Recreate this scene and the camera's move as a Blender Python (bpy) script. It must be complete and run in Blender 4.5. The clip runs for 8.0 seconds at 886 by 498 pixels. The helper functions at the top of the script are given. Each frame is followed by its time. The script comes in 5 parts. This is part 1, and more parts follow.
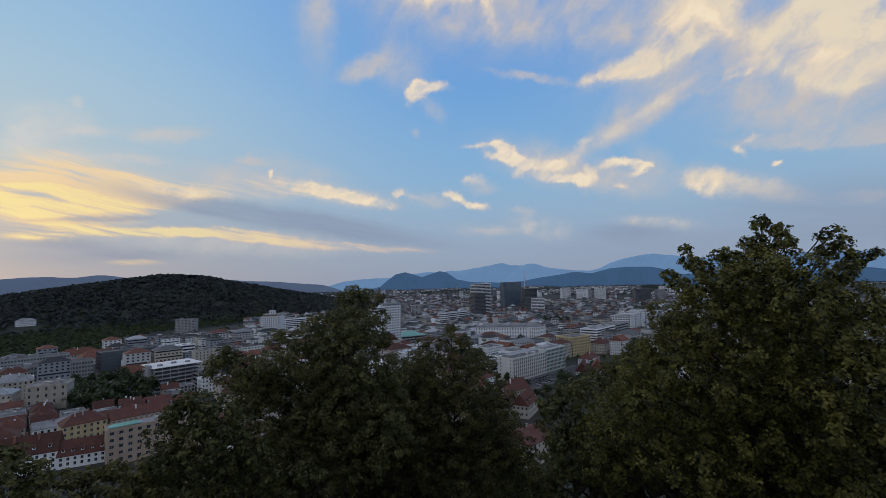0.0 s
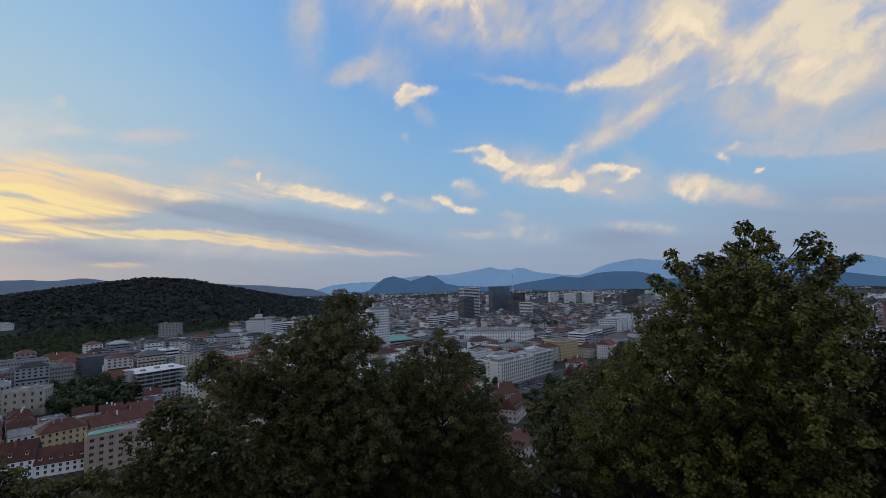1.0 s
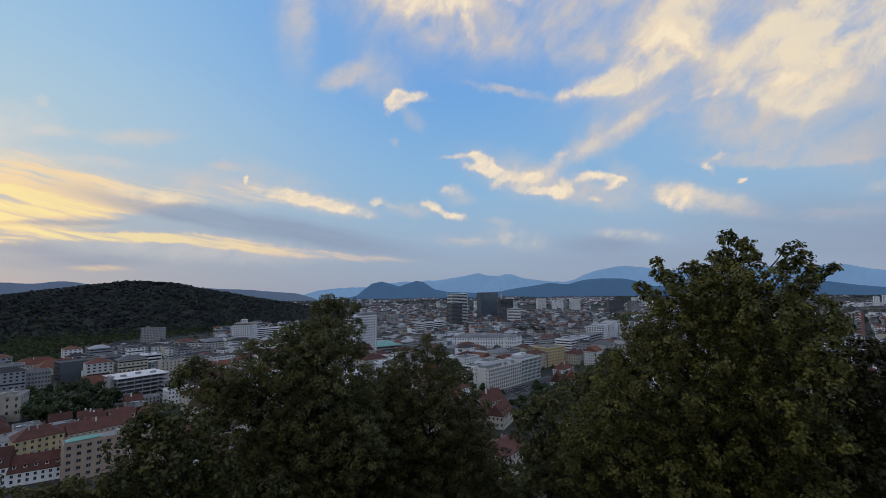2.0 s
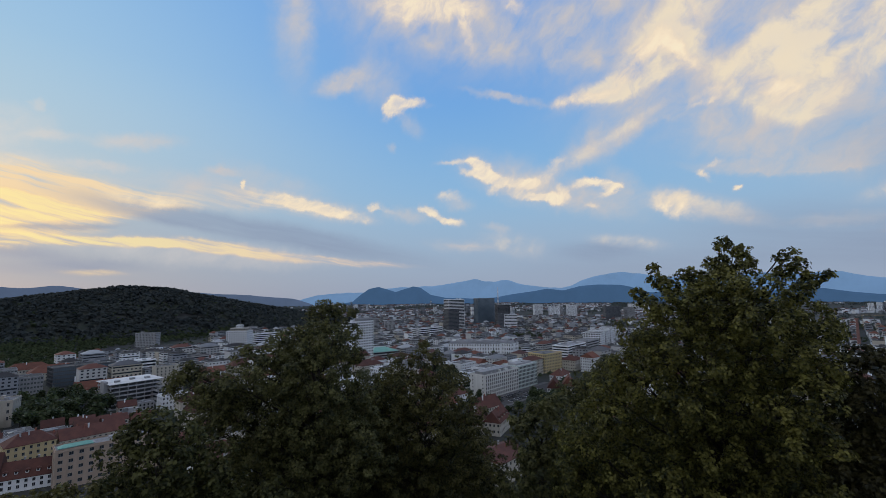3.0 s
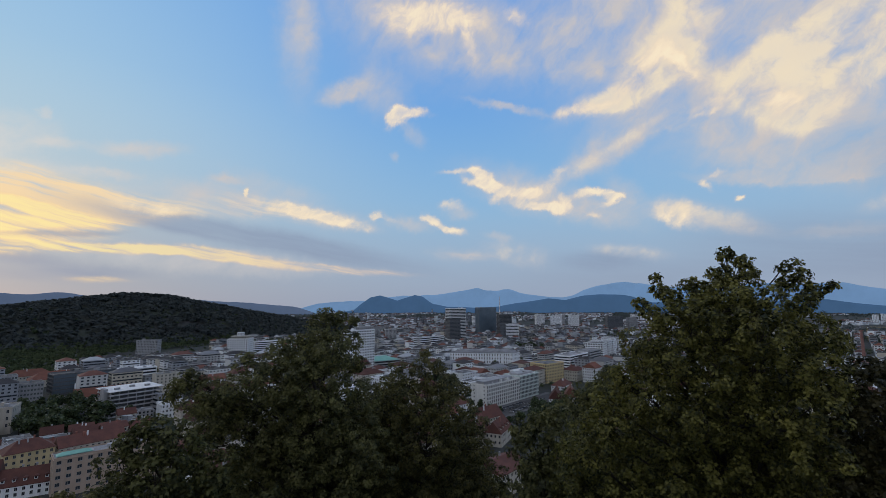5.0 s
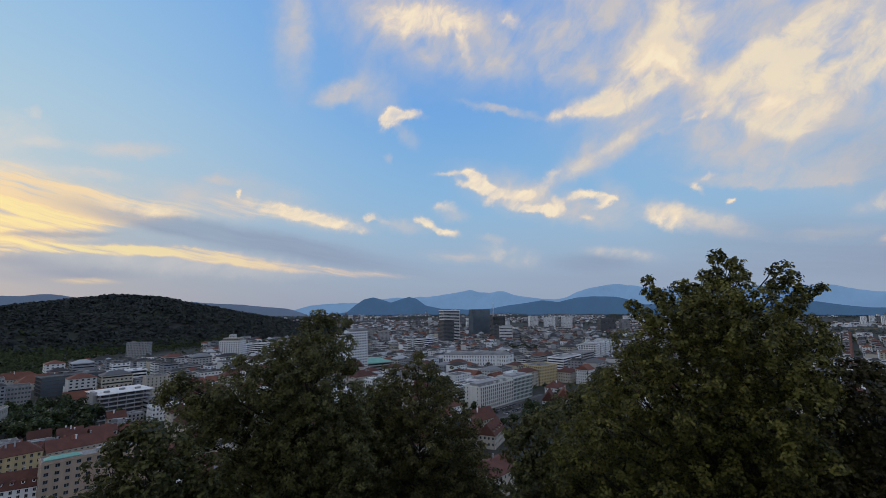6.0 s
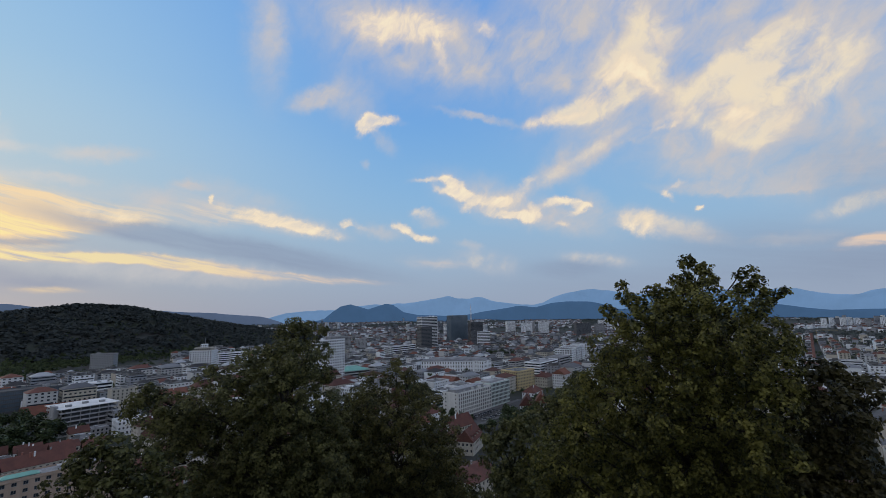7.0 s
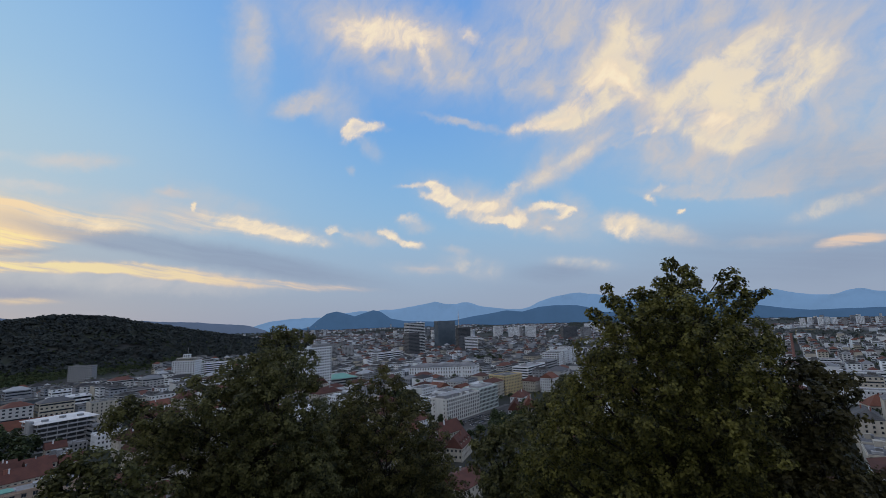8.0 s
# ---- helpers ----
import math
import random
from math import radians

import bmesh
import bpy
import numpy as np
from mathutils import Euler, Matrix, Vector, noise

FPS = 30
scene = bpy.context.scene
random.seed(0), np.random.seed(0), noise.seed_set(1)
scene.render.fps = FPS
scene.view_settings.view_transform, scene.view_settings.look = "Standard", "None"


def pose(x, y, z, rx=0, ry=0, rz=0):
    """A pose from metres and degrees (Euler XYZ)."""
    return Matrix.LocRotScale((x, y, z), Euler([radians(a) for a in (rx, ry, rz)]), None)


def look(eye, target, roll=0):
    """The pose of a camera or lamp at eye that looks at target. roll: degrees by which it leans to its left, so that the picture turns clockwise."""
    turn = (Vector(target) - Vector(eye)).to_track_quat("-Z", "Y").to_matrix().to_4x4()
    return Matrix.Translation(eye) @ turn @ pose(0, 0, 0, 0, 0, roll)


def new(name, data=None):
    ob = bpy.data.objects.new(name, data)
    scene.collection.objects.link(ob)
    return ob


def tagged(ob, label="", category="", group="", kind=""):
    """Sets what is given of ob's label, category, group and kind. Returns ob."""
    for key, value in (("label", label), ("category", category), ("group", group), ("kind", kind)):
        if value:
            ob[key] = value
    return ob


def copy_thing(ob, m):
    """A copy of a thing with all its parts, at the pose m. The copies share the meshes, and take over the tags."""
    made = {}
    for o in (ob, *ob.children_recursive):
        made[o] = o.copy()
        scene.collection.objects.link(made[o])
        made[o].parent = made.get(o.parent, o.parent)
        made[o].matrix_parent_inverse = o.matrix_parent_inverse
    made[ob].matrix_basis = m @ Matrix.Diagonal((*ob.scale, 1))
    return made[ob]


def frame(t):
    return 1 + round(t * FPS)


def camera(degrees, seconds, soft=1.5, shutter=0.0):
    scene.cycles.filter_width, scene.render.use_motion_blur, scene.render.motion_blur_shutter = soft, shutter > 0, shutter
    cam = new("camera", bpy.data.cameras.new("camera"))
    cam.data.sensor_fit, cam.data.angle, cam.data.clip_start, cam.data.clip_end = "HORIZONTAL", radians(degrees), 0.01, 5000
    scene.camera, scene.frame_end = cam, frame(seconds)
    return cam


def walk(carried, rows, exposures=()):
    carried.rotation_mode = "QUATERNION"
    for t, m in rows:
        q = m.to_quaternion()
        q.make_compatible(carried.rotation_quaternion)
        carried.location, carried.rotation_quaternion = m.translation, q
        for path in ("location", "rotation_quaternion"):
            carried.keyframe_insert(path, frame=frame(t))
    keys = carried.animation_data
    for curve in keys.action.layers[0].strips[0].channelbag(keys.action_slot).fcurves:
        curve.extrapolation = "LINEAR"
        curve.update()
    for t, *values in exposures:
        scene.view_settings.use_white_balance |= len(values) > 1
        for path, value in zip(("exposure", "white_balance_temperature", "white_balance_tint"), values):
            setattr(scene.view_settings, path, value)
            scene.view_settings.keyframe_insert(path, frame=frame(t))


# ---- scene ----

# ---------- camera and its turn: a hand-held camera on a lookout 100 m over the plain ----------
cam = camera(90.4, 8.0, soft=0.75)
ROWS = [(0.0, 0.00, 3.99, 1.46), (0.5, -0.84, 4.18, 1.40), (1.0, -1.47, 4.48, 1.33), (1.5, -2.36, 4.80, 1.10),
        (3.0, -3.40, 5.92, 0.75), (3.5, -3.24, 6.13, 0.52), (4.0, -2.99, 6.42, 0.32), (4.5, -3.10, 6.82, 0.36),
        (6.0, -4.02, 7.31, 0.39), (6.5, -5.23, 7.59, 0.49), (7.0, -6.88, 8.08, 0.95), (7.5, -7.97, 8.42, 1.39),
        (8.0, -8.51, 8.76, 1.82)]
EYE = 100.0
EXPOSURE = 0.0
walk(cam, [(t, pose(0, 0, EYE, 90 + p, r, y)) for t, y, p, r in ROWS], [(0.0, -0.10), (1.5, -0.04), (3.0, EXPOSURE), (8.0, EXPOSURE)])

# ---------- sky, clouds and the last of the sun ----------
SUN_AZ, SUN_EL = -56.0, 6.0
world = bpy.data.worlds.new("evening_sky")
scene.world = world
world.use_nodes = True
wt = world.node_tree
wt.nodes.clear()


def wnode(kind, *links, **props):
    n = wt.nodes.new(kind)
    if "operation" in props:
        n.operation = props["operation"]
    if "use_clamp" in props:
        n.use_clamp = props["use_clamp"]
    if "interpolation_type" in props:
        n.interpolation_type = props["interpolation_type"]
    if "vector_type" in props:
        n.vector_type = props["vector_type"]
    for i, v in enumerate(links):
        if v is None:
            continue
        if isinstance(v, bpy.types.NodeSocket):
            wt.links.new(v, n.inputs[i])
        else:
            n.inputs[i].default_value = v
    return n


def wmath(op, a, b=None, c=None, clamp=False):
    return wnode("ShaderNodeMath", a, b, c, operation=op, use_clamp=clamp).outputs[0]


def wmix(fac, a, b):
    n = wt.nodes.new("ShaderNodeMix")
    n.data_type = "RGBA"
    for s, v in ((n.inputs[0], fac), (n.inputs[6], a), (n.inputs[7], b)):
        if isinstance(v, bpy.types.NodeSocket):
            wt.links.new(v, s)
        else:
            s.default_value = v if isinstance(v, float) else (*v, 1)
    return n.outputs[2]


def wramp(fac, stops):
    n = wnode("ShaderNodeValToRGB", fac)
    r = n.color_ramp
    r.interpolation = "B_SPLINE"
    while len(r.elements) < len(stops):
        r.elements.new(0.5)
    for e, (p, c) in zip(r.elements, stops):
        e.position, e.color = p, (*c, 1)
    return n.outputs[0]


def step(v, a, b):
    n = wnode("ShaderNodeMapRange", v, a, b, 0.0, 1.0, interpolation_type="SMOOTHSTEP")
    return n.outputs[0]


coord = wnode("ShaderNodeTexCoord").outputs["Generated"]
sep = wnode("ShaderNodeSeparateXYZ", coord)
az = wmath("MULTIPLY", wmath("ARCTAN2", sep.outputs[0], sep.outputs[1]), 57.29578)
el = wmath("MULTIPLY", wmath("ARCSINE", sep.outputs[2]), 57.29578)
sky_at = wnode("ShaderNodeCombineXYZ", az, el, 0.0).outputs[0]
# ragged edges: the cloud field is stirred by noise at two sizes
big = wnode("ShaderNodeTexNoise", sky_at, None, 0.16, 3.0, 0.55)
fine = wnode("ShaderNodeTexNoise", sky_at, None, 0.7, 5.0, 0.62)


def shifted(vec, tex, amount):
    off = wnode("ShaderNodeVectorMath", tex.outputs["Color"], (0.5, 0.5, 0.5), operation="SUBTRACT").outputs[0]
    off = wnode("ShaderNodeVectorMath", off, (amount, amount * 0.7, 0.0), operation="MULTIPLY").outputs[0]
    return wnode("ShaderNodeVectorMath", vec, off, operation="ADD").outputs[0]


stirred = shifted(shifted(sky_at, big, 1.6), fine, 2.0)
calm = shifted(shifted(sky_at, big, 1.5), fine, 0.8)
swirl = shifted(shifted(sky_at, big, 5.0), fine, 0.8)
grain_at = wnode("ShaderNodeMapping", swirl, (0, 0, 0), (0, 0, radians(38)), (5.0, 3.0, 1.0), vector_type="TEXTURE").outputs[0]
grain = wnode("ShaderNodeTexNoise", grain_at, None, 1.0, 7.0, 0.54, 2.0, 0.4).outputs[0]
band_at = wnode("ShaderNodeMapping", shifted(sky_at, big, 2.2), (0, 0, 0), (0, 0, radians(-11)), (13.0, 1.5, 1.0), vector_type="TEXTURE").outputs[0]
bands = wnode("ShaderNodeTexNoise", band_at, None, 1.0, 5.0, 0.55).outputs[0]
thin_at = wnode("ShaderNodeMapping", shifted(sky_at, big, 1.8), (0, 0, 0), (0, 0, radians(-8)), (7.0, 0.5, 1.0), vector_type="TEXTURE").outputs[0]
thin = wnode("ShaderNodeTexNoise", thin_at, None, 1.0, 4.0, 0.55).outputs[0]
bands = wmath("ADD", wmath("MULTIPLY", bands, 0.6), wmath("MULTIPLY", thin, 0.4))
fields = {}


def puff(kind, a, e, length, width, turn, amount):
    rest = calm if kind in ("warm", "dark", "sheet") else stirred
    here = rest
    if "last" in fields:  # each puff waits for the one before, which keeps the shader's memory small
        here = wnode("ShaderNodeVectorMath", fields["last"], (1e-7, 1e-7, 0.0), rest, operation="MULTIPLY_ADD").outputs[0]
    m = wnode("ShaderNodeMapping", here, (a, e, 0), (0, 0, radians(turn)), (length, max(width, 0.35), 1), vector_type="TEXTURE")
    r = wnode("ShaderNodeVectorMath", m.outputs[0], operation="LENGTH").outputs["Value"]
    n = wnode("ShaderNodeMapRange", r, 1.75, 0.0, 0.0, amount * 1.25, interpolation_type="SMOOTHERSTEP")
    fields[kind] = wmath("ADD", fields[kind], n.outputs[0]) if kind in fields else n.outputs[0]
    fields["last"] = fields[kind]


def lit(*v):
    puff("lit", *v)


def soft(*v):
    puff("soft", *v)


def warm(*v):
    puff("warm", *v)


def dark(*v):
    puff("dark", *v)


def sheet(*v):
    puff("sheet", *v)


# kind (bearing, rise, half length, half width, tilt, amount): the sunset, the veils, the ragged middle clouds, the cream sheets
sheet(-40.5, 8.5, 6.0, 3.40, 9, 1.2)
sheet(-39.1, 9.9, 7.3, 2.15, -2, 0.9)
sheet(-41.4, 11.4, 4.5, 2.07, -3, 0.55)
sheet(-32.9, 10.6, 6.2, 1.44, -4, 0.7)
warm(-42.7, 8.3, 3.4, 1.58, 5, 1.6)
warm(-39.9, 9.1, 5.9, 0.83, -2, 1.2)
warm(-38.0, 8.4, 4.5, 0.71, -0, 0.9)
warm(-41.2, 7.7, 4.0, 0.68, 7, 1.0)
warm(-40.1, 5.6, 5.2, 0.55, 6, 1.3)
warm(-31.9, 6.0, 7.8, 0.54, 2, 1.4)
warm(-23.7, 5.9, 6.1, 0.67, -5, 1.2)
warm(-12.8, 4.6, 10.6, 0.54, -4, 1.1)
warm(-40.5, 6.4, 3.7, 0.27, 6, 0.8)
soft(-24.2, 5.0, 11.9, 1.38, -2, 0.7)
lit(-30.8, 10.6, 3.8, 0.86, -5, 1.0)
sheet(-30.8, 10.5, 4.1, 1.11, -1, 0.7)
lit(-16.7, 11.8, 4.4, 0.97, -9, 1.2)
lit(-10.5, 10.5, 4.7, 0.91, -12, 1.25)
sheet(-14.0, 11.2, 8.4, 1.49, -9, 0.8)
soft(-24.3, 12.2, 6.1, 1.77, -3, 0.9)
sheet(-23.0, 11.5, 5.4, 1.40, -2, 0.45)
soft(-17.8, 14.0, 5.7, 1.45, -14, 0.4)
dark(-29.7, 9.3, 8.3, 1.03, -8, 0.75)
dark(-19.2, 8.0, 10.0, 1.31, -7, 0.85)
dark(-9.4, 6.0, 10.6, 1.29, -9, 0.7)
dark(-38.1, 7.1, 4.5, 0.35, 8, 0.9)
dark(-40.6, 4.4, 3.6, 0.55, 1, 0.8)
dark(-35.1, 3.6, 4.2, 0.59, -3, 0.6)
dark(-39.3, 3.1, 6.0, 0.69, -0, 0.5)
warm(-34.8, 2.7, 2.9, 0.37, 0, 0.5)
soft(-32.2, 16.7, 3.9, 0.80, 9, 0.9)
soft(-42.2, 16.2, 3.1, 1.70, 8, 0.75)
soft(-38.9, 15.8, 2.1, 0.57, 9, 0.6)
soft(-35.3, 13.6, 2.6, 0.52, 4, 0.8)
soft(-23.6, 14.7, 1.7, 0.59, -2, 0.9)
lit(-21.4, 13.4, 0.5, 0.32, 57, 1.1)
soft(-40.2, 18.5, 0.5, 0.48, -5, 0.8)
soft(-19.8, 10.9, 0.4, 0.41, -11, 0.7)
soft(-41.9, 13.0, 3.7, 0.94, 5, 0.5)
soft(-43.2, 14.3, 2.4, 0.91, 17, 0.6)
lit(-43.0, 12.7, 1.5, 0.52, -10, 0.7)
soft(-43.4, 15.3, 2.1, 0.74, 20, 0.7)
soft(-16.1, 32.3, 6.6, 2.34, -86, 0.6)
soft(-14.9, 32.2, 3.0, 1.52, -79, 0.35)
soft(-9.9, 26.3, 3.2, 1.15, 23, 1.0)
soft(-5.6, 27.2, 3.1, 2.67, -20, 0.3)
lit(-3.3, 23.6, 1.6, 0.92, 51, 1.15)
lit(-0.9, 24.2, 2.6, 0.69, -5, 1.1)
lit(-2.2, 23.1, 1.1, 0.60, 14, 0.5)
soft(-0.5, 21.5, 1.7, 0.99, -42, 0.5)
soft(12.5, 24.6, 4.9, 0.49, -13, 0.9)
soft(-3.3, 18.9, 0.6, 0.54, -19, 0.6)
lit(-5.6, 11.4, 1.0, 0.55, 26, 1.1)
lit(-3.9, 11.0, 1.4, 0.47, -22, 0.7)
soft(-1.4, 10.3, 2.8, 0.89, -7, 0.7)
lit(1.5, 10.9, 1.2, 0.66, -20, 1.1)
lit(4.0, 9.7, 2.2, 0.57, -20, 1.0)
lit(4.4, 12.9, 1.7, 0.75, 3, 1.0)
soft(5.3, 11.8, 1.9, 0.88, -5, 0.6)
lit(4.9, 17.1, 2.3, 0.46, 6, 1.0)
lit(8.3, 17.0, 1.6, 0.82, -26, 1.1)
lit(7.0, 15.8, 1.8, 0.64, -17, 0.9)
lit(9.6, 15.4, 2.2, 1.02, -39, 1.2)
lit(10.1, 13.3, 0.8, 0.56, 28, 0.7)
lit(13.3, 14.2, 2.6, 0.91, -13, 1.1)
lit(14.3, 12.5, 2.5, 0.64, -13, 0.9)
lit(16.6, 14.4, 2.2, 0.82, 18, 0.9)
lit(17.7, 11.9, 2.3, 0.81, -17, 1.2)
lit(19.0, 12.8, 1.5, 0.62, -45, 0.9)
lit(21.2, 13.4, 1.8, 0.62, 8, 1.0)
lit(24.1, 13.2, 1.8, 0.52, -8, 1.0)
lit(24.6, 12.3, 1.8, 0.61, 24, 1.1)
lit(22.5, 10.6, 1.1, 0.53, -20, 0.8)
lit(18.4, 16.2, 1.4, 0.72, 25, 0.7)
sheet(13.9, 14.3, 6.8, 1.50, -21, 0.7)
soft(13.9, 14.3, 7.9, 2.36, -19, 0.7)
soft(22.5, 11.4, 5.2, 1.87, -16, 0.8)
sheet(21.9, 16.9, 4.9, 1.15, 26, 0.6)
sheet(28.0, 19.9, 4.4, 0.80, 26, 0.6)
soft(24.5, 18.3, 6.8, 1.65, 26, 0.8)
soft(26.2, 13.0, 2.8, 1.37, -44, 0.5)
lit(31.4, 10.6, 3.6, 1.32, -16, 0.85)
lit(32.1, 9.0, 3.3, 0.82, -18, 0.7)
sheet(33.8, 9.9, 6.5, 1.52, -19, 0.8)
soft(36.8, 8.6, 3.4, 0.83, -18, 0.8)
lit(34.8, 13.1, 1.1, 0.45, -36, 1.0)
lit(35.9, 14.1, 1.2, 0.40, 9, 0.8)
soft(39.6, 13.0, 5.7, 0.71, -11, 0.9)
soft(46.0, 12.0, 4.0, 0.57, -4, 0.7)
lit(37.9, 11.1, 0.5, 0.31, -17, 0.9)
lit(-2.2, 34.2, 5.0, 1.70, -10, 1.0)
lit(3.7, 35.0, 6.4, 1.79, -8, 1.1)
lit(7.1, 32.0, 2.6, 0.78, -71, 0.8)
soft(1.7, 34.8, 13.4, 4.11, -7, 0.9)
lit(13.6, 34.5, 2.4, 0.91, -25, 0.8)
soft(7.9, 31.5, 7.8, 2.61, -13, 0.6)
sheet(23.4, 23.6, 4.7, 1.48, 9, 0.9)
sheet(28.8, 25.4, 4.5, 2.55, 27, 1.0)
sheet(32.0, 27.0, 5.1, 2.83, 23, 0.9)
sheet(35.4, 24.5, 4.4, 2.40, -44, 0.5)
sheet(29.7, 29.8, 4.0, 2.20, 9, 0.7)
lit(21.7, 23.4, 4.1, 0.75, 1, 1.0)
lit(27.7, 25.6, 3.3, 1.18, 33, 0.9)
lit(31.4, 28.3, 3.5, 1.40, 11, 0.8)
lit(33.5, 26.4, 3.0, 0.82, -48, 0.6)
soft(19.0, 29.9, 2.6, 1.76, -87, 0.8)
soft(23.8, 30.1, 7.3, 3.77, -38, 0.6)
soft(33.9, 24.0, 5.2, 2.17, -1, 0.8)
soft(34.8, 21.0, 4.2, 1.02, 10, 0.9)
lit(34.5, 20.5, 3.6, 0.31, 9, 0.6)
sheet(42.1, 23.0, 4.8, 3.72, 7, 0.95)
sheet(42.3, 19.9, 3.6, 2.29, -39, 0.8)
sheet(44.7, 19.2, 3.1, 2.97, 17, 0.9)
sheet(47.8, 24.8, 5.8, 3.78, -8, 0.9)
sheet(48.7, 21.6, 3.6, 2.73, 31, 1.0)
lit(41.8, 20.0, 3.4, 1.43, -39, 0.45)
lit(46.5, 24.6, 3.9, 1.56, -6, 0.35)
soft(44.3, 22.0, 13.5, 6.83, -34, 1.0)
soft(35.8, 26.4, 9.6, 4.75, -43, 0.7)
soft(45.6, 16.7, 7.0, 2.11, -8, 0.45)
soft(32.2, 29.0, 12.0, 4.95, -25, 0.55)
soft(43.5, 15.1, 9.7, 2.18, -12, 0.35)
lit(35.2, 30.1, 1.8, 0.82, -68, 0.7)
sheet(34.5, 32.1, 6.0, 1.93, -37, 0.8)
soft(38.6, 32.7, 20.5, 4.47, -18, 0.9)
soft(38.5, 25.6, 22.4, 10.15, -14, 0.5)
soft(45.2, 14.7, 8.5, 2.97, -8, 0.4)
soft(4.4, 31.3, 14.7, 4.69, -5, 0.3)
soft(-37.8, 12.3, 9.3, 2.19, 1, 0.4)
soft(-5.2, 26.4, 3.8, 2.74, -27, 0.3)
soft(37.4, 18.8, 8.4, 3.39, -32, 0.3)
lit(43.0, 20.2, 3.3, 1.33, -28, 0.5)
lit(47.8, 20.6, 4.1, 0.88, 48, 0.45)
lit(36.5, 21.6, 4.0, 0.77, 11, 0.7)
lit(33.7, 24.9, 3.6, 1.10, -49, 0.5)
soft(29.5, 21.9, 7.5, 2.16, 22, 0.8)
sheet(4.9, 6.3, 4.0, 1.00, -7, 0.5)
sheet(12.6, 6.4, 4.6, 1.76, -12, 0.5)
sheet(25.8, 6.0, 4.8, 0.93, -8, 0.65)
warm(6.7, 6.0, 4.2, 0.57, -3, 0.4)
dark(22.9, 5.1, 4.7, 1.07, -4, 0.7)
soft(10.4, 8.6, 1.8, 0.55, -7, 0.6)
dark(30.0, 3.2, 15.0, 1.68, -1, 0.3)
dark(43.9, 5.6, 10.5, 3.16, -6, 0.5)
soft(46.0, 6.9, 3.5, 0.66, -2, 0.5)
sheet(51.4, 9.8, 4.2, 1.06, 14, 0.9)
warm(52.0, 6.0, 3.0, 0.62, 7, 1.2)
lit(50.8, 5.8, 2.0, 0.35, 5, 0.5)
soft(54.2, 13.4, 0.6, 0.55, -54, 0.8)
soft(56.4, 15.6, 5.5, 3.04, -1, 0.6)
sheet(43.3, 21.8, 7.9, 4.01, 17, 0.5)
sheet(58.9, 22.5, 4.8, 4.21, 27, 0.8)
soft(58.3, 10.0, 4.0, 2.18, 10, 0.5)
dark(53.4, 4.0, 7.1, 2.28, -1, 0.5)
dark(52.9, 12.4, 7.2, 3.41, -17, 0.4)
# clear sky: pale over the horizon, deep blue above, whiter towards the sunset
up = wmath("DIVIDE", el, 60.0, clamp=True)
blue = wramp(up, [(0.0, (0.30, 0.36, 0.49)), (0.10, (0.34, 0.45, 0.60)), (0.22, (0.28, 0.51, 0.75)), (0.42, (0.155, 0.385, 0.78)),
                  (0.75, (0.12, 0.33, 0.80)), (1.0, (0.10, 0.28, 0.70))])
pale = wramp(up, [(0.0, (0.34, 0.36, 0.43)), (0.10, (0.38, 0.42, 0.50)), (0.22, (0.51, 0.62, 0.67)), (0.42, (0.37, 0.60, 0.80)),
                  (0.75, (0.17, 0.40, 0.80)), (1.0, (0.10, 0.28, 0.70))])
toward = wmath("ABSOLUTE", wmath("SUBTRACT", az, SUN_AZ))
clear = wmix(step(toward, 62.0, 8.0), blue, pale)
# unseen cloud added overhead and to the east to brighten the ground, carrying on the cream sheet of the upper right
far_round = step(wmath("ABSOLUTE", wmath("SUBTRACT", az, 10.0)), 62.0, 95.0)
overhead = step(el, 46.0, 62.0)
beyond = wmath("MULTIPLY", wmath("MAXIMUM", far_round, overhead), step(el, 4.0, 16.0))
fibre_at = wnode("ShaderNodeMapping", swirl, (0, 0, 0), (0, 0, radians(48)), (1.6, 0.8, 1.0), vector_type="TEXTURE").outputs[0]
fibre = wnode("ShaderNodeTexNoise", fibre_at, None, 1.0, 7.0, 0.7, 2.0, 0.8).outputs[0]
weave = wmath("ADD", wmath("MULTIPLY", grain, 0.8), wmath("MULTIPLY", fibre, 0.2))
f_soft = wmath("MINIMUM", fields["soft"], 1.15)
f_lit = wmath("MINIMUM", wmath("ADD", fields["lit"], wmath("MULTIPLY", beyond, 0.45)), 1.25)
f_warm = wmath("MINIMUM", fields["warm"], 1.5)
m_soft = wmath("MULTIPLY", wmath("MULTIPLY", f_soft, wmath("MULTIPLY_ADD", weave, 2.2, -0.42)), 0.85, clamp=True)
m_soft = wmath("MAXIMUM", m_soft, wmath("MULTIPLY", beyond, 0.9))
m_dark = wmath("MULTIPLY", wmath("MINIMUM", fields["dark"], 1.0), wmath("MULTIPLY_ADD", bands, 1.1, 0.1), clamp=True)
m_lit = step(wmath("MULTIPLY", f_lit, wmath("MULTIPLY_ADD", weave, 3.0, -0.55)), 0.0, 1.8)
m_warm = step(wmath("MULTIPLY", f_warm, wmath("MULTIPLY_ADD", bands, 4.8, -1.6)), 0.0, 1.5)
near_sun = step(toward, 60.0, 5.0)
streaks = wmath("MULTIPLY_ADD", bands, 5.4, -1.8)
heap = wnode("ShaderNodeTexNoise", swirl, None, 0.22, 5.0, 0.6, 2.0, 0.6).outputs[0]
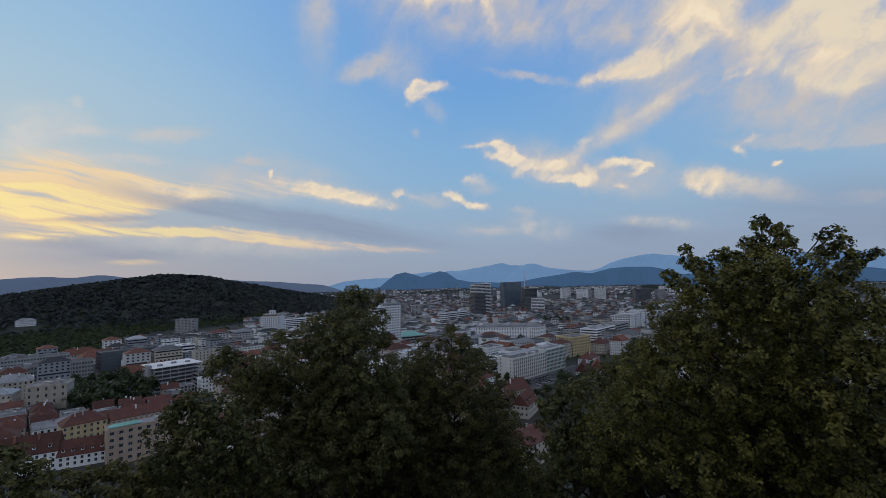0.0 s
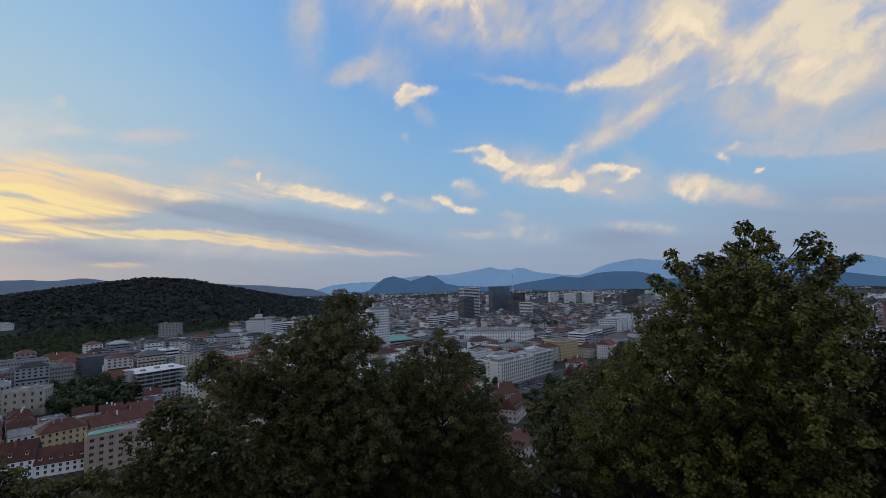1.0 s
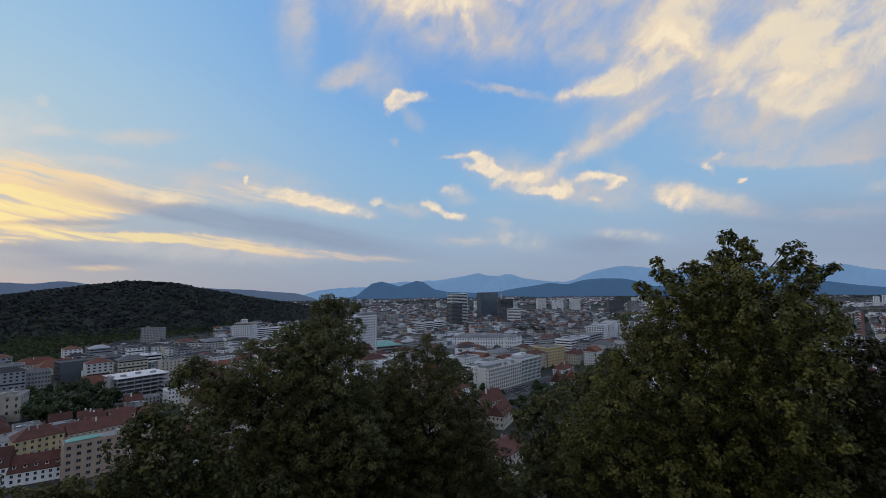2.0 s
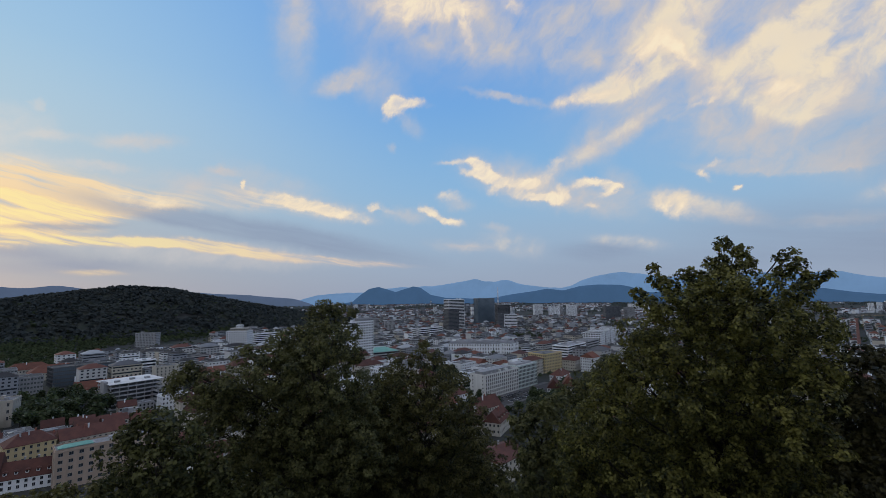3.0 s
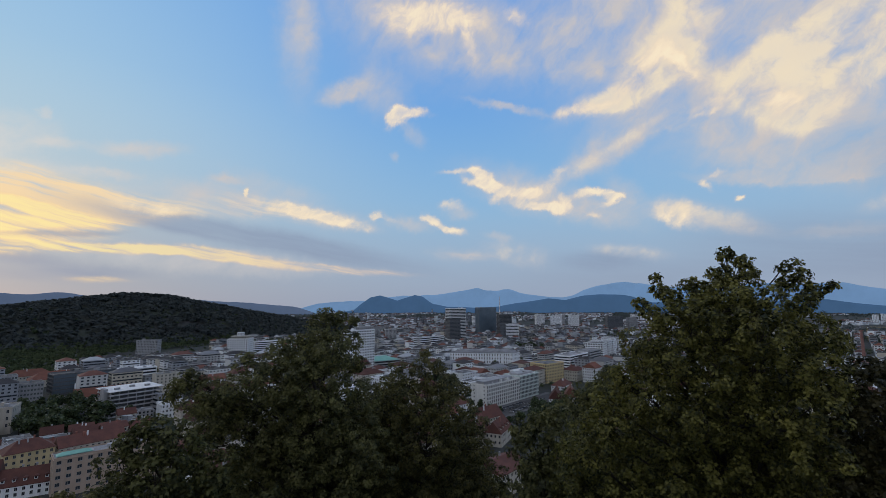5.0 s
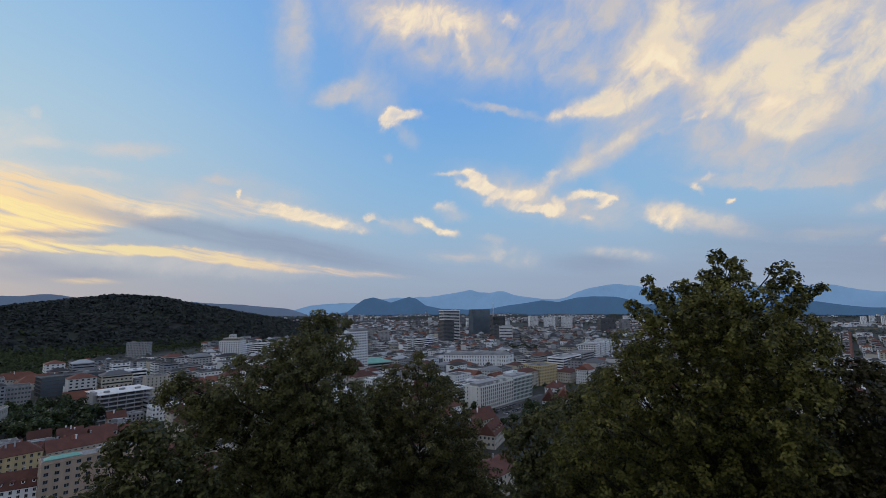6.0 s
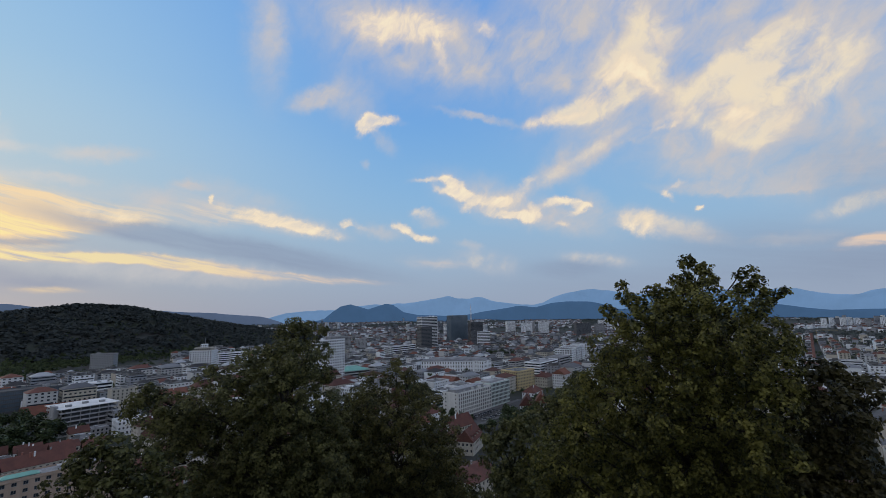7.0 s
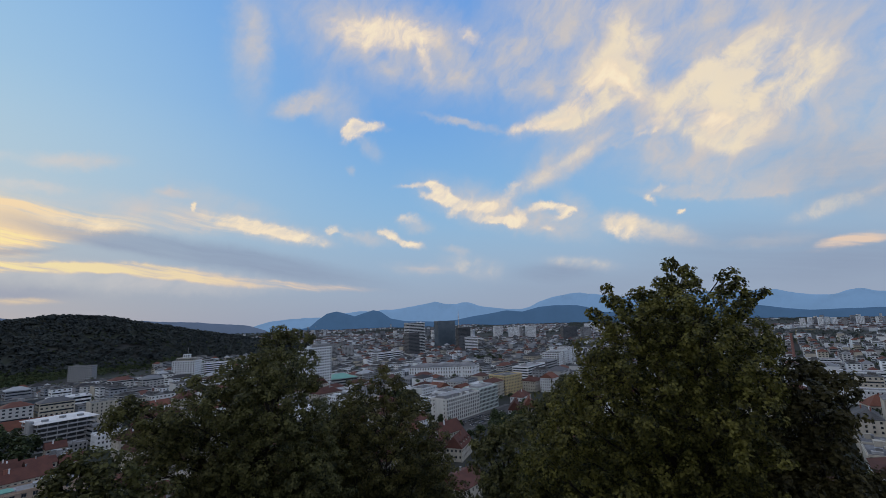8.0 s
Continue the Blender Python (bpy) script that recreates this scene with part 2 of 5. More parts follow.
patchy = wmath("MULTIPLY", wmath("MULTIPLY_ADD", weave, 2.2, -0.15), wmath("MULTIPLY_ADD", heap, 2.6, -0.35))
west = step(az, -8.0, -22.0)
texture = wmath("ADD", wmath("MULTIPLY", streaks, west), wmath("MULTIPLY", patchy, wmath("SUBTRACT", 1.0, west)))
m_sheet = step(wmath("MULTIPLY", wmath("MINIMUM", fields["sheet"], 1.3), texture), 0.0, 1.5)
c_sheet = wramp(m_sheet, [(0.0, (0.58, 0.55, 0.58)), (0.4, (0.74, 0.64, 0.56)), (1.0, (0.97, 0.82, 0.58))])
c_sheet = wmix(step(toward, 44.0, 12.0), c_sheet, (1.0, 0.71, 0.38))
c_lit = wramp(m_lit, [(0.0, (0.60, 0.55, 0.57)), (0.3, (0.80, 0.68, 0.58)), (0.6, (0.94, 0.76, 0.56)), (1.0, (1.06, 0.89, 0.65))])
c_lit = wmix(wmath("MULTIPLY", near_sun, 0.6), c_lit, (1.0, 0.78, 0.46))
c_warm = wmix(near_sun, (0.90, 0.65, 0.47), wramp(m_warm, [(0.0, (0.70, 0.52, 0.38)), (0.5, (0.98, 0.70, 0.32)), (1.0, (1.08, 0.86, 0.36))]))
c_soft = wmix(step(toward, 34.0, 6.0), wmix(beyond, (0.60, 0.57, 0.575), (0.54, 0.57, 0.66)), (0.68, 0.69, 0.68))
sky_col = wmix(m_soft, clear, c_soft)
sky_col = wmix(wmath("MULTIPLY", m_sheet, 0.86), sky_col, c_sheet)
sky_col = wmix(wmath("MULTIPLY", m_dark, 0.9), sky_col, (0.25, 0.31, 0.45))
sky_col = wmix(wmath("MULTIPLY", m_warm, 0.8), sky_col, c_warm)
sky_col = wmix(m_lit, sky_col, c_lit)
# below the horizon: dull ground tone
sky_col = wmix(step(el, -1.0, -3.0), sky_col, (0.08, 0.09, 0.10))
nishita = wnode("ShaderNodeTexSky")
nishita.sky_type, nishita.sun_disc, nishita.altitude = "NISHITA", False, 390.0
nishita.sun_elevation, nishita.sun_rotation = radians(SUN_EL), radians(SUN_AZ)
air = wnode("ShaderNodeBackground", nishita.outputs[0], 0.08)
veil = wnode("ShaderNodeBackground", sky_col, 1.0)
both = wnode("ShaderNodeMixShader", 0.93, air.outputs[0], veil.outputs[0])
wt.links.new(both.outputs[0], wnode("ShaderNodeOutputWorld").inputs[0])

sun = new("sun", bpy.data.lights.new("sun", "SUN"))
sun.data.energy, sun.data.angle, sun.data.color = 0.5, radians(30), (1.0, 0.90, 0.80)
sun.matrix_world = look((0, 0, 300), (-300 * math.sin(radians(SUN_AZ)), -300 * math.cos(radians(SUN_AZ)), 300 - 300 * math.tan(radians(SUN_EL + 6))))

# ---------- materials ----------


def mat(name, color, rough=0.8, second=None, scale=0.3, fine_scale=4.0, spread=0.0, bump=0.0, metal=0.0, island=False, streak=False, spec=0.3):
    """A surface of two tones at two scales, each object (or island) a little lighter or darker than the next."""
    m = bpy.data.materials.new(name)
    m.use_nodes = True
    nt = m.node_tree
    bs = nt.nodes["Principled BSDF"]
    bs.inputs["Roughness"].default_value, bs.inputs["Metallic"].default_value = rough, metal
    bs.inputs["Specular IOR Level"].default_value = spec
    geo = nt.nodes.new("ShaderNodeNewGeometry")
    mp = nt.nodes.new("ShaderNodeMapping")
    mp.inputs["Scale"].default_value = (1, 1, 0.25 if streak else 1)
    nt.links.new(geo.outputs["Position"], mp.inputs[0])
    n1, n2 = nt.nodes.new("ShaderNodeTexNoise"), nt.nodes.new("ShaderNodeTexNoise")
    n1.inputs["Scale"].default_value, n2.inputs["Scale"].default_value = scale, fine_scale
    n2.inputs["Detail"].default_value = 4
    for n in (n1, n2):
        nt.links.new(mp.outputs[0], n.inputs[0])
    blend = nt.nodes.new("ShaderNodeMath")
    blend.operation = "MULTIPLY_ADD"
    nt.links.new(n2.outputs[0], blend.inputs[0])
    blend.inputs[1].default_value = 0.7
    nt.links.new(n1.outputs[0], blend.inputs[2])
    ramp = nt.nodes.new("ShaderNodeMapRange")
    ramp.inputs[1].default_value, ramp.inputs[2].default_value = 0.6, 1.1
    nt.links.new(blend.outputs[0], ramp.inputs[0])
    mix = nt.nodes.new("ShaderNodeMix")
    mix.data_type = "RGBA"
    second = second or tuple(c * 0.72 for c in color)
    mix.inputs[6].default_value, mix.inputs[7].default_value = (*color, 1), (*second, 1)
    nt.links.new(ramp.outputs[0], mix.inputs[0])
    out = mix.outputs[2]
    if spread:
        hsv = nt.nodes.new("ShaderNodeHueSaturation")
        src = geo.outputs["Random Per Island"] if island else nt.nodes.new("ShaderNodeObjectInfo").outputs["Random"]
        mr = nt.nodes.new("ShaderNodeMapRange")
        mr.inputs[3].default_value, mr.inputs[4].default_value = 1 - spread, 1 + spread
        nt.links.new(src, mr.inputs[0])
        nt.links.new(mr.outputs[0], hsv.inputs["Value"])
        nt.links.new(out, hsv.inputs["Color"])
        out = hsv.outputs[0]
    nt.links.new(out, bs.inputs["Base Color"])
    if bump:
        b = nt.nodes.new("ShaderNodeBump")
        b.inputs["Strength"].default_value, b.inputs["Distance"].default_value = bump, 0.05
        nt.links.new(n2.outputs[0], b.inputs["Height"])
        nt.links.new(b.outputs[0], bs.inputs["Normal"])
    return m


def mat_many(name, stops, rough=0.85):
    """One surface whose islands take one of several house colours."""
    m = mat(name, (0.5, 0.5, 0.5), rough, scale=0.15, fine_scale=1.5)
    nt = m.node_tree
    bs = nt.nodes["Principled BSDF"]
    geo = nt.nodes.new("ShaderNodeNewGeometry")
    ramp = nt.nodes.new("ShaderNodeValToRGB")
    ramp.color_ramp.interpolation = "CONSTANT"
    while len(ramp.color_ramp.elements) < len(stops):
        ramp.color_ramp.elements.new(0.5)
    for i, (e, c) in enumerate(zip(ramp.color_ramp.elements, stops)):
        e.position, e.color = i / len(stops), (*c, 1)
    nt.links.new(geo.outputs["Random Per Island"], ramp.inputs[0])
    old = bs.inputs["Base Color"].links[0].from_socket
    mul = nt.nodes.new("ShaderNodeMix")
    mul.data_type, mul.blend_type = "RGBA", "OVERLAY"
    mul.inputs[0].default_value = 0.6
    nt.links.new(ramp.outputs[0], mul.inputs[6])
    nt.links.new(old, mul.inputs[7])
    nt.links.new(mul.outputs[2], bs.inputs["Base Color"])
    return m


def mat_leaf(name, low, high, scale=0.9, mottle=0.6, through_light=0.34, gloss=0.26):
    m = bpy.data.materials.new(name)
    m.use_nodes = True
    nt = m.node_tree
    bs = nt.nodes["Principled BSDF"]
    geo = nt.nodes.new("ShaderNodeNewGeometry")
    noise_n = nt.nodes.new("ShaderNodeTexNoise")
    noise_n.inputs["Scale"].default_value = scale
    nt.links.new(geo.outputs["Position"], noise_n.inputs[0])
    add = nt.nodes.new("ShaderNodeMath")
    add.operation = "MULTIPLY_ADD"
    nt.links.new(geo.outputs["Random Per Island"], add.inputs[0])
    add.inputs[1].default_value = mottle
    nt.links.new(noise_n.outputs[0], add.inputs[2])
    mr = nt.nodes.new("ShaderNodeMapRange")
    mr.inputs[1].default_value, mr.inputs[2].default_value = 0.25 + mottle / 2, 0.75 + mottle * 0.55
    nt.links.new(add.outputs[0], mr.inputs[0])
    mix = nt.nodes.new("ShaderNodeMix")
    mix.data_type = "RGBA"
    mix.inputs[6].default_value, mix.inputs[7].default_value = (*low, 1), (*high, 1)
    nt.links.new(mr.outputs[0], mix.inputs[0])
    nt.links.new(mix.outputs[2], bs.inputs["Base Color"])
    bs.inputs["Roughness"].default_value, bs.inputs["Specular IOR Level"].default_value = 0.5 if gloss > 0.1 else 0.9, gloss
    tr = nt.nodes.new("ShaderNodeBsdfTranslucent")
    nt.links.new(mix.outputs[2], tr.inputs[0])
    ms = nt.nodes.new("ShaderNodeMixShader")
    ms.inputs[0].default_value = through_light
    nt.links.new(bs.outputs[0], ms.inputs[1])
    nt.links.new(tr.outputs[0], ms.inputs[2])
    nt.links.new(ms.outputs[0], nt.nodes["Material Output"].inputs[0])
    return m


def mat_haze_glow(name, color, glow):
    """Far hills: dull woods, the haze of kilometres of lit evening air painted on as emission."""
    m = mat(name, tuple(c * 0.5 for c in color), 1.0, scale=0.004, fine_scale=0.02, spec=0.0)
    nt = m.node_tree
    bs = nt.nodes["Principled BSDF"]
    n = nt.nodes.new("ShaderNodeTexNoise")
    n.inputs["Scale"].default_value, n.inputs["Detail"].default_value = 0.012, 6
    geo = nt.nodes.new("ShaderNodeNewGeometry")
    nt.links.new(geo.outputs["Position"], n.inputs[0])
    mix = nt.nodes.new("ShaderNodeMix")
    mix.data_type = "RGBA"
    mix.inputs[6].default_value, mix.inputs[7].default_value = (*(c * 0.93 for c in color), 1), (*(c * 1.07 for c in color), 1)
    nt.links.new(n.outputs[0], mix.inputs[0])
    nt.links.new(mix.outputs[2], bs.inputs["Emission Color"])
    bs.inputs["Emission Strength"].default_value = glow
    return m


WHITE = mat("white_plaster", (0.80, 0.83, 0.87), 0.85, (0.64, 0.67, 0.71), spread=0.12, streak=True)
STUCCO = mat("weathered_pale_plaster", (0.66, 0.67, 0.66), 0.88, (0.52, 0.53, 0.53), spread=0.03, streak=True)
GREENISH = mat("green_grey_cladding", (0.50, 0.58, 0.57), 0.6, (0.42, 0.49, 0.49), spread=0.05)
CREAM = mat("cream_plaster", (0.50, 0.48, 0.43), 0.85, (0.38, 0.36, 0.32), spread=0.12, streak=True)
YELLOW = mat("yellow_plaster", (0.58, 0.48, 0.28), 0.85, (0.46, 0.38, 0.23), spread=0.08, streak=True)
PINK = mat("beige_pink_plaster", (0.42, 0.33, 0.27), 0.85, (0.33, 0.26, 0.21), spread=0.06, streak=True)
GREY = mat("grey_concrete", (0.36, 0.37, 0.39), 0.9, (0.26, 0.27, 0.29), spread=0.15, streak=True)
DARK = mat("dark_panels", (0.11, 0.12, 0.14), 0.5, (0.08, 0.088, 0.10), spread=0.15)
STONE = mat("pale_stone", (0.48, 0.45, 0.40), 0.9, (0.36, 0.34, 0.30), spread=0.08, streak=True)
GLASS = mat("dark_glazing", (0.020, 0.026, 0.036), 0.2, (0.035, 0.043, 0.055), scale=0.4, fine_scale=0.5, spread=0.3, spec=0.25)
BLUEGLASS = mat("blue_glass_cladding", (0.075, 0.110, 0.145), 0.22, (0.125, 0.165, 0.21), scale=0.05, fine_scale=0.3, spec=0.7)
SLATEGLASS = mat("grey_glazing", (0.07, 0.085, 0.095), 0.25, (0.12, 0.14, 0.15), scale=0.3, fine_scale=0.6, spec=0.5)
TILE = mat("red_clay_tiles", (0.122, 0.053, 0.043), 0.9, (0.078, 0.038, 0.034), scale=0.25, fine_scale=3.0, spread=0.28, bump=0.5)
ORANGE = mat("orange_clay_tiles", (0.175, 0.074, 0.052), 0.9, (0.12, 0.054, 0.042), scale=0.25, fine_scale=3.0, spread=0.2, bump=0.5)
FLAT = mat("flat_roof_felt", (0.23, 0.235, 0.25), 0.95, (0.10, 0.105, 0.115), scale=0.12, fine_scale=1.2, spread=0.6)
PALE_ROOF = mat("pale_roof_membrane", (0.62, 0.63, 0.65), 0.8, (0.46, 0.47, 0.48), scale=0.1, fine_scale=0.8, spread=0.15)
COPPER = mat("green_copper", (0.22, 0.46, 0.40), 0.7, (0.16, 0.36, 0.32), scale=0.2, fine_scale=2.0)
FRAME = mat("grey_window_paint", (0.34, 0.35, 0.36), 0.5, spread=0.1)
BRICK = mat("red_brickwork", (0.30, 0.13, 0.10), 0.9, (0.22, 0.10, 0.08), scale=0.4, fine_scale=3.0)
METAL = mat("grey_metal", (0.30, 0.31, 0.33), 0.45, metal=0.7, spread=0.2)
REDPAINT = mat("faded_mast_paint", (0.60, 0.50, 0.48), 0.5)
BARK = mat("bark", (0.05, 0.042, 0.034), 0.95, (0.03, 0.026, 0.022), scale=2.0, fine_scale=14.0, bump=0.8)
ASPHALT = mat("asphalt", (0.055, 0.056, 0.06), 0.9, (0.08, 0.08, 0.083), scale=0.08, fine_scale=1.5)
PAVING = mat("worn_paving", (0.14, 0.14, 0.145), 0.9, (0.09, 0.09, 0.095), scale=0.3, fine_scale=2.0)
LEAF_OAK = mat_leaf("broad_leaves", (0.014, 0.020, 0.006), (0.215, 0.202, 0.050), 1.5, 0.4)
LEAF_DEEP = mat_leaf("deep_green_leaves", (0.030, 0.037, 0.016), (0.175, 0.172, 0.062), 1.1, 0.4)
LEAF_DULL = mat_leaf("dull_green_leaves", (0.026, 0.032, 0.013), (0.160, 0.148, 0.050), 1.1, 0.4)
# brownish green, darkened further so that the colour carries the tree's shade
LEAF_BROWNISH_SHADED = mat_leaf("brownish_shaded_leaves", (0.018, 0.020, 0.009), (0.108, 0.094, 0.034), 1.1, 0.4)
LEAF_FRESH = mat_leaf("fresh_green_leaves", (0.028, 0.035, 0.013), (0.120, 0.122, 0.040), 1.0)
LEAF_TOWN = mat_leaf("town_tree_leaves", (0.026, 0.040, 0.022), (0.075, 0.100, 0.042), 0.12)
# forest and suburb leaves: distance haze mixed in as a paler, bluer green
LEAF_WOOD_HAZED = mat_leaf("hazed_forest_canopy", (0.046, 0.056, 0.060), (0.082, 0.095, 0.092), 0.02, 0.12, gloss=0.05)
LEAF_FAR_HAZED = mat_leaf("hazed_suburb_canopy", (0.066, 0.082, 0.084), (0.115, 0.135, 0.125), 0.02, 0.12, gloss=0.05)
LEAF_PARK = mat_leaf("park_leaves", (0.040, 0.056, 0.034), (0.088, 0.110, 0.054), 0.03, 0.2, gloss=0.05)
HOUSES = mat_many("town_walls", [(0.76, 0.79, 0.83), (0.54, 0.55, 0.56), (0.32, 0.35, 0.39), (0.52, 0.49, 0.42), (0.30, 0.32, 0.36),
                                 (0.80, 0.84, 0.88), (0.70, 0.72, 0.74), (0.42, 0.43, 0.44)])
ROOFS = mat_many("town_roofs", [(0.13, 0.060, 0.050), (0.22, 0.235, 0.26), (0.10, 0.052, 0.046), (0.40, 0.43, 0.47), (0.05, 0.05, 0.056),
                                (0.17, 0.075, 0.055), (0.12, 0.125, 0.14), (0.15, 0.068, 0.055)])
# wall colours shifted to grey-blue, a painted haze over the far houses
SUBURB_HAZED = mat_many("suburb_walls", [(0.50, 0.54, 0.60), (0.28, 0.30, 0.34), (0.70, 0.74, 0.80), (0.36, 0.37, 0.40), (0.80, 0.83, 0.86), (0.24, 0.26, 0.29)])
CARS = mat("car_paint", (0.35, 0.36, 0.38), 0.3, spread=0.9, spec=0.6)
RUBBER = mat("tyre_rubber", (0.02, 0.02, 0.02), 0.9)

# ---------- mesh helpers ----------


def mesh_np(name, verts, faces, material, smooth=False):
    me = bpy.data.meshes.new(name)
    verts, faces = np.asarray(verts, dtype=np.float32), np.asarray(faces, dtype=np.int32)
    k = faces.shape[1]
    me.vertices.add(len(verts))
    me.vertices.foreach_set("co", verts.ravel())
    me.loops.add(faces.size)
    me.loops.foreach_set("vertex_index", faces.ravel())
    me.polygons.add(len(faces))
    me.polygons.foreach_set("loop_start", np.arange(0, faces.size, k, dtype=np.int32))
    me.polygons.foreach_set("loop_total", np.full(len(faces), k, dtype=np.int32))
    me.polygons.foreach_set("use_smooth", np.full(len(faces), smooth, dtype=bool))
    me.update(calc_edges=True)
    me.validate()
    me.materials.append(material)
    return me


CUBE_V = np.array([(x, y, z) for x in (-0.5, 0.5) for y in (-0.5, 0.5) for z in (-0.5, 0.5)])
CUBE_F = np.array([(0, 1, 3, 2), (4, 6, 7, 5), (0, 4, 5, 1), (2, 3, 7, 6), (0, 2, 6, 4), (1, 5, 7, 3)])


def boxes_np(rows):
    """Vertices and faces of many boxes: rows of x0, y0, z0, x1, y1, z1."""
    b = np.asarray(rows, dtype=float)
    mid, size = (b[:, :3] + b[:, 3:]) / 2, b[:, 3:] - b[:, :3]
    v = (CUBE_V[None] * size[:, None] + mid[:, None]).reshape(-1, 3)
    f = (CUBE_F[None] + 8 * np.arange(len(b))[:, None, None]).reshape(-1, 4)
    return v, f


def box_mesh(name, rows, material):
    return mesh_np(name, *boxes_np(rows), material)


def part(name, me, parent, label="", kind="", m=None):
    ob = new(name, me)
    ob.parent = parent
    if m is not None:
        ob.matrix_basis = m
    return tagged(ob, label, kind=kind)


def thing(name, m, label, category, group=""):
    ob = new(name)
    ob.matrix_basis = m
    ob.empty_display_size = 0.5
    return tagged(ob, label, category, group)


def hip_mesh(name, w, d, z, rise, material, inset=0.35, over=0.5, gable=False):
    """A pitched roof with eaves over a w x d plan from (0, 0), ridge along the longer side."""
    x0, y0, x1, y1 = -over, -over, w + over, d + over
    if w >= d:
        e = 0.0 if gable else min(d * 0.5, w * inset)
        r = [(x0 + e, d / 2, z + rise), (x1 - e, d / 2, z + rise)]
    else:
        e = 0.0 if gable else min(w * 0.5, d * inset)
        r = [(w / 2, y0 + e, z + rise), (w / 2, y1 - e, z + rise)]
    lo = [(x0, y0, z), (x1, y0, z), (x1, y1, z), (x0, y1, z)]
    bm = bmesh.new()
    v = [bm.verts.new(p) for p in lo + [(a, b, z + 0.3) for a, b, _ in lo] + r]
    bm.faces.new(v[3::-1])
    for i in range(4):
        j = (i + 1) % 4
        bm.faces.new((v[i], v[j], v[4 + j], v[4 + i]))
    if w >= d:
        fs = [(4, 5, 9, 8), (5, 6, 9), (6, 7, 8, 9), (7, 4, 8)]
    else:
        fs = [(4, 5, 8), (5, 6, 9, 8), (6, 7, 9), (7, 4, 8, 9)]
    for q in fs:
        bm.faces.new([v[i] for i in q])
    me = bpy.data.meshes.new(name)
    bm.to_mesh(me)
    bm.free()
    me.materials.append(material)
    return me


def facade_rows(w, d, h, base, storeys, bay, win_w, win_h, t=0.28, ribbon=False, blank=()):
    """Bands and piers round all four sides, so that the openings between them are real."""
    rows = []
    sh = (h - base) / storeys
    sides = [(w, 0), (d, 1), (w, 2), (d, 3)]

    def put(side, a0, a1, z0, z1):
        if side == 0:
            rows.append((a0, 0, z0, a1, t, z1))
        elif side == 2:
            rows.append((a0, d - t, z0, a1, d, z1))
        elif side == 1:
            rows.append((w - t, max(a0, t), z0, w, min(a1, d - t), z1))
        else:
            rows.append((0, max(a0, t), z0, t, min(a1, d - t), z1))
    for length, side in sides:
        if side in blank:
            put(side, 0, length, 0, h)
            continue
        put(side, 0, length, 0, base)
        n = max(1, int(round(length / bay)))
        pitch = length / n
        for s in range(storeys):
            z0 = base + s * sh
            sill = z0 + (sh - win_h) * 0.55
            put(side, 0, length, z0, sill)
            put(side, 0, length, sill + win_h, z0 + sh)
            if ribbon:
                edges = [0, 0.6, length - 0.6, length]
                put(side, edges[0], edges[1], sill, sill + win_h)
                put(side, edges[2], edges[3], sill, sill + win_h)
            else:
                prev = 0.0
                for i in range(n):
                    c = (i + 0.5) * pitch
                    put(side, prev, c - win_w / 2, sill, sill + win_h)
                    prev = c + win_w / 2
                put(side, prev, length, sill, sill + win_h)
    return rows


BUILT = []  # plan of what stands already: x, y, reach


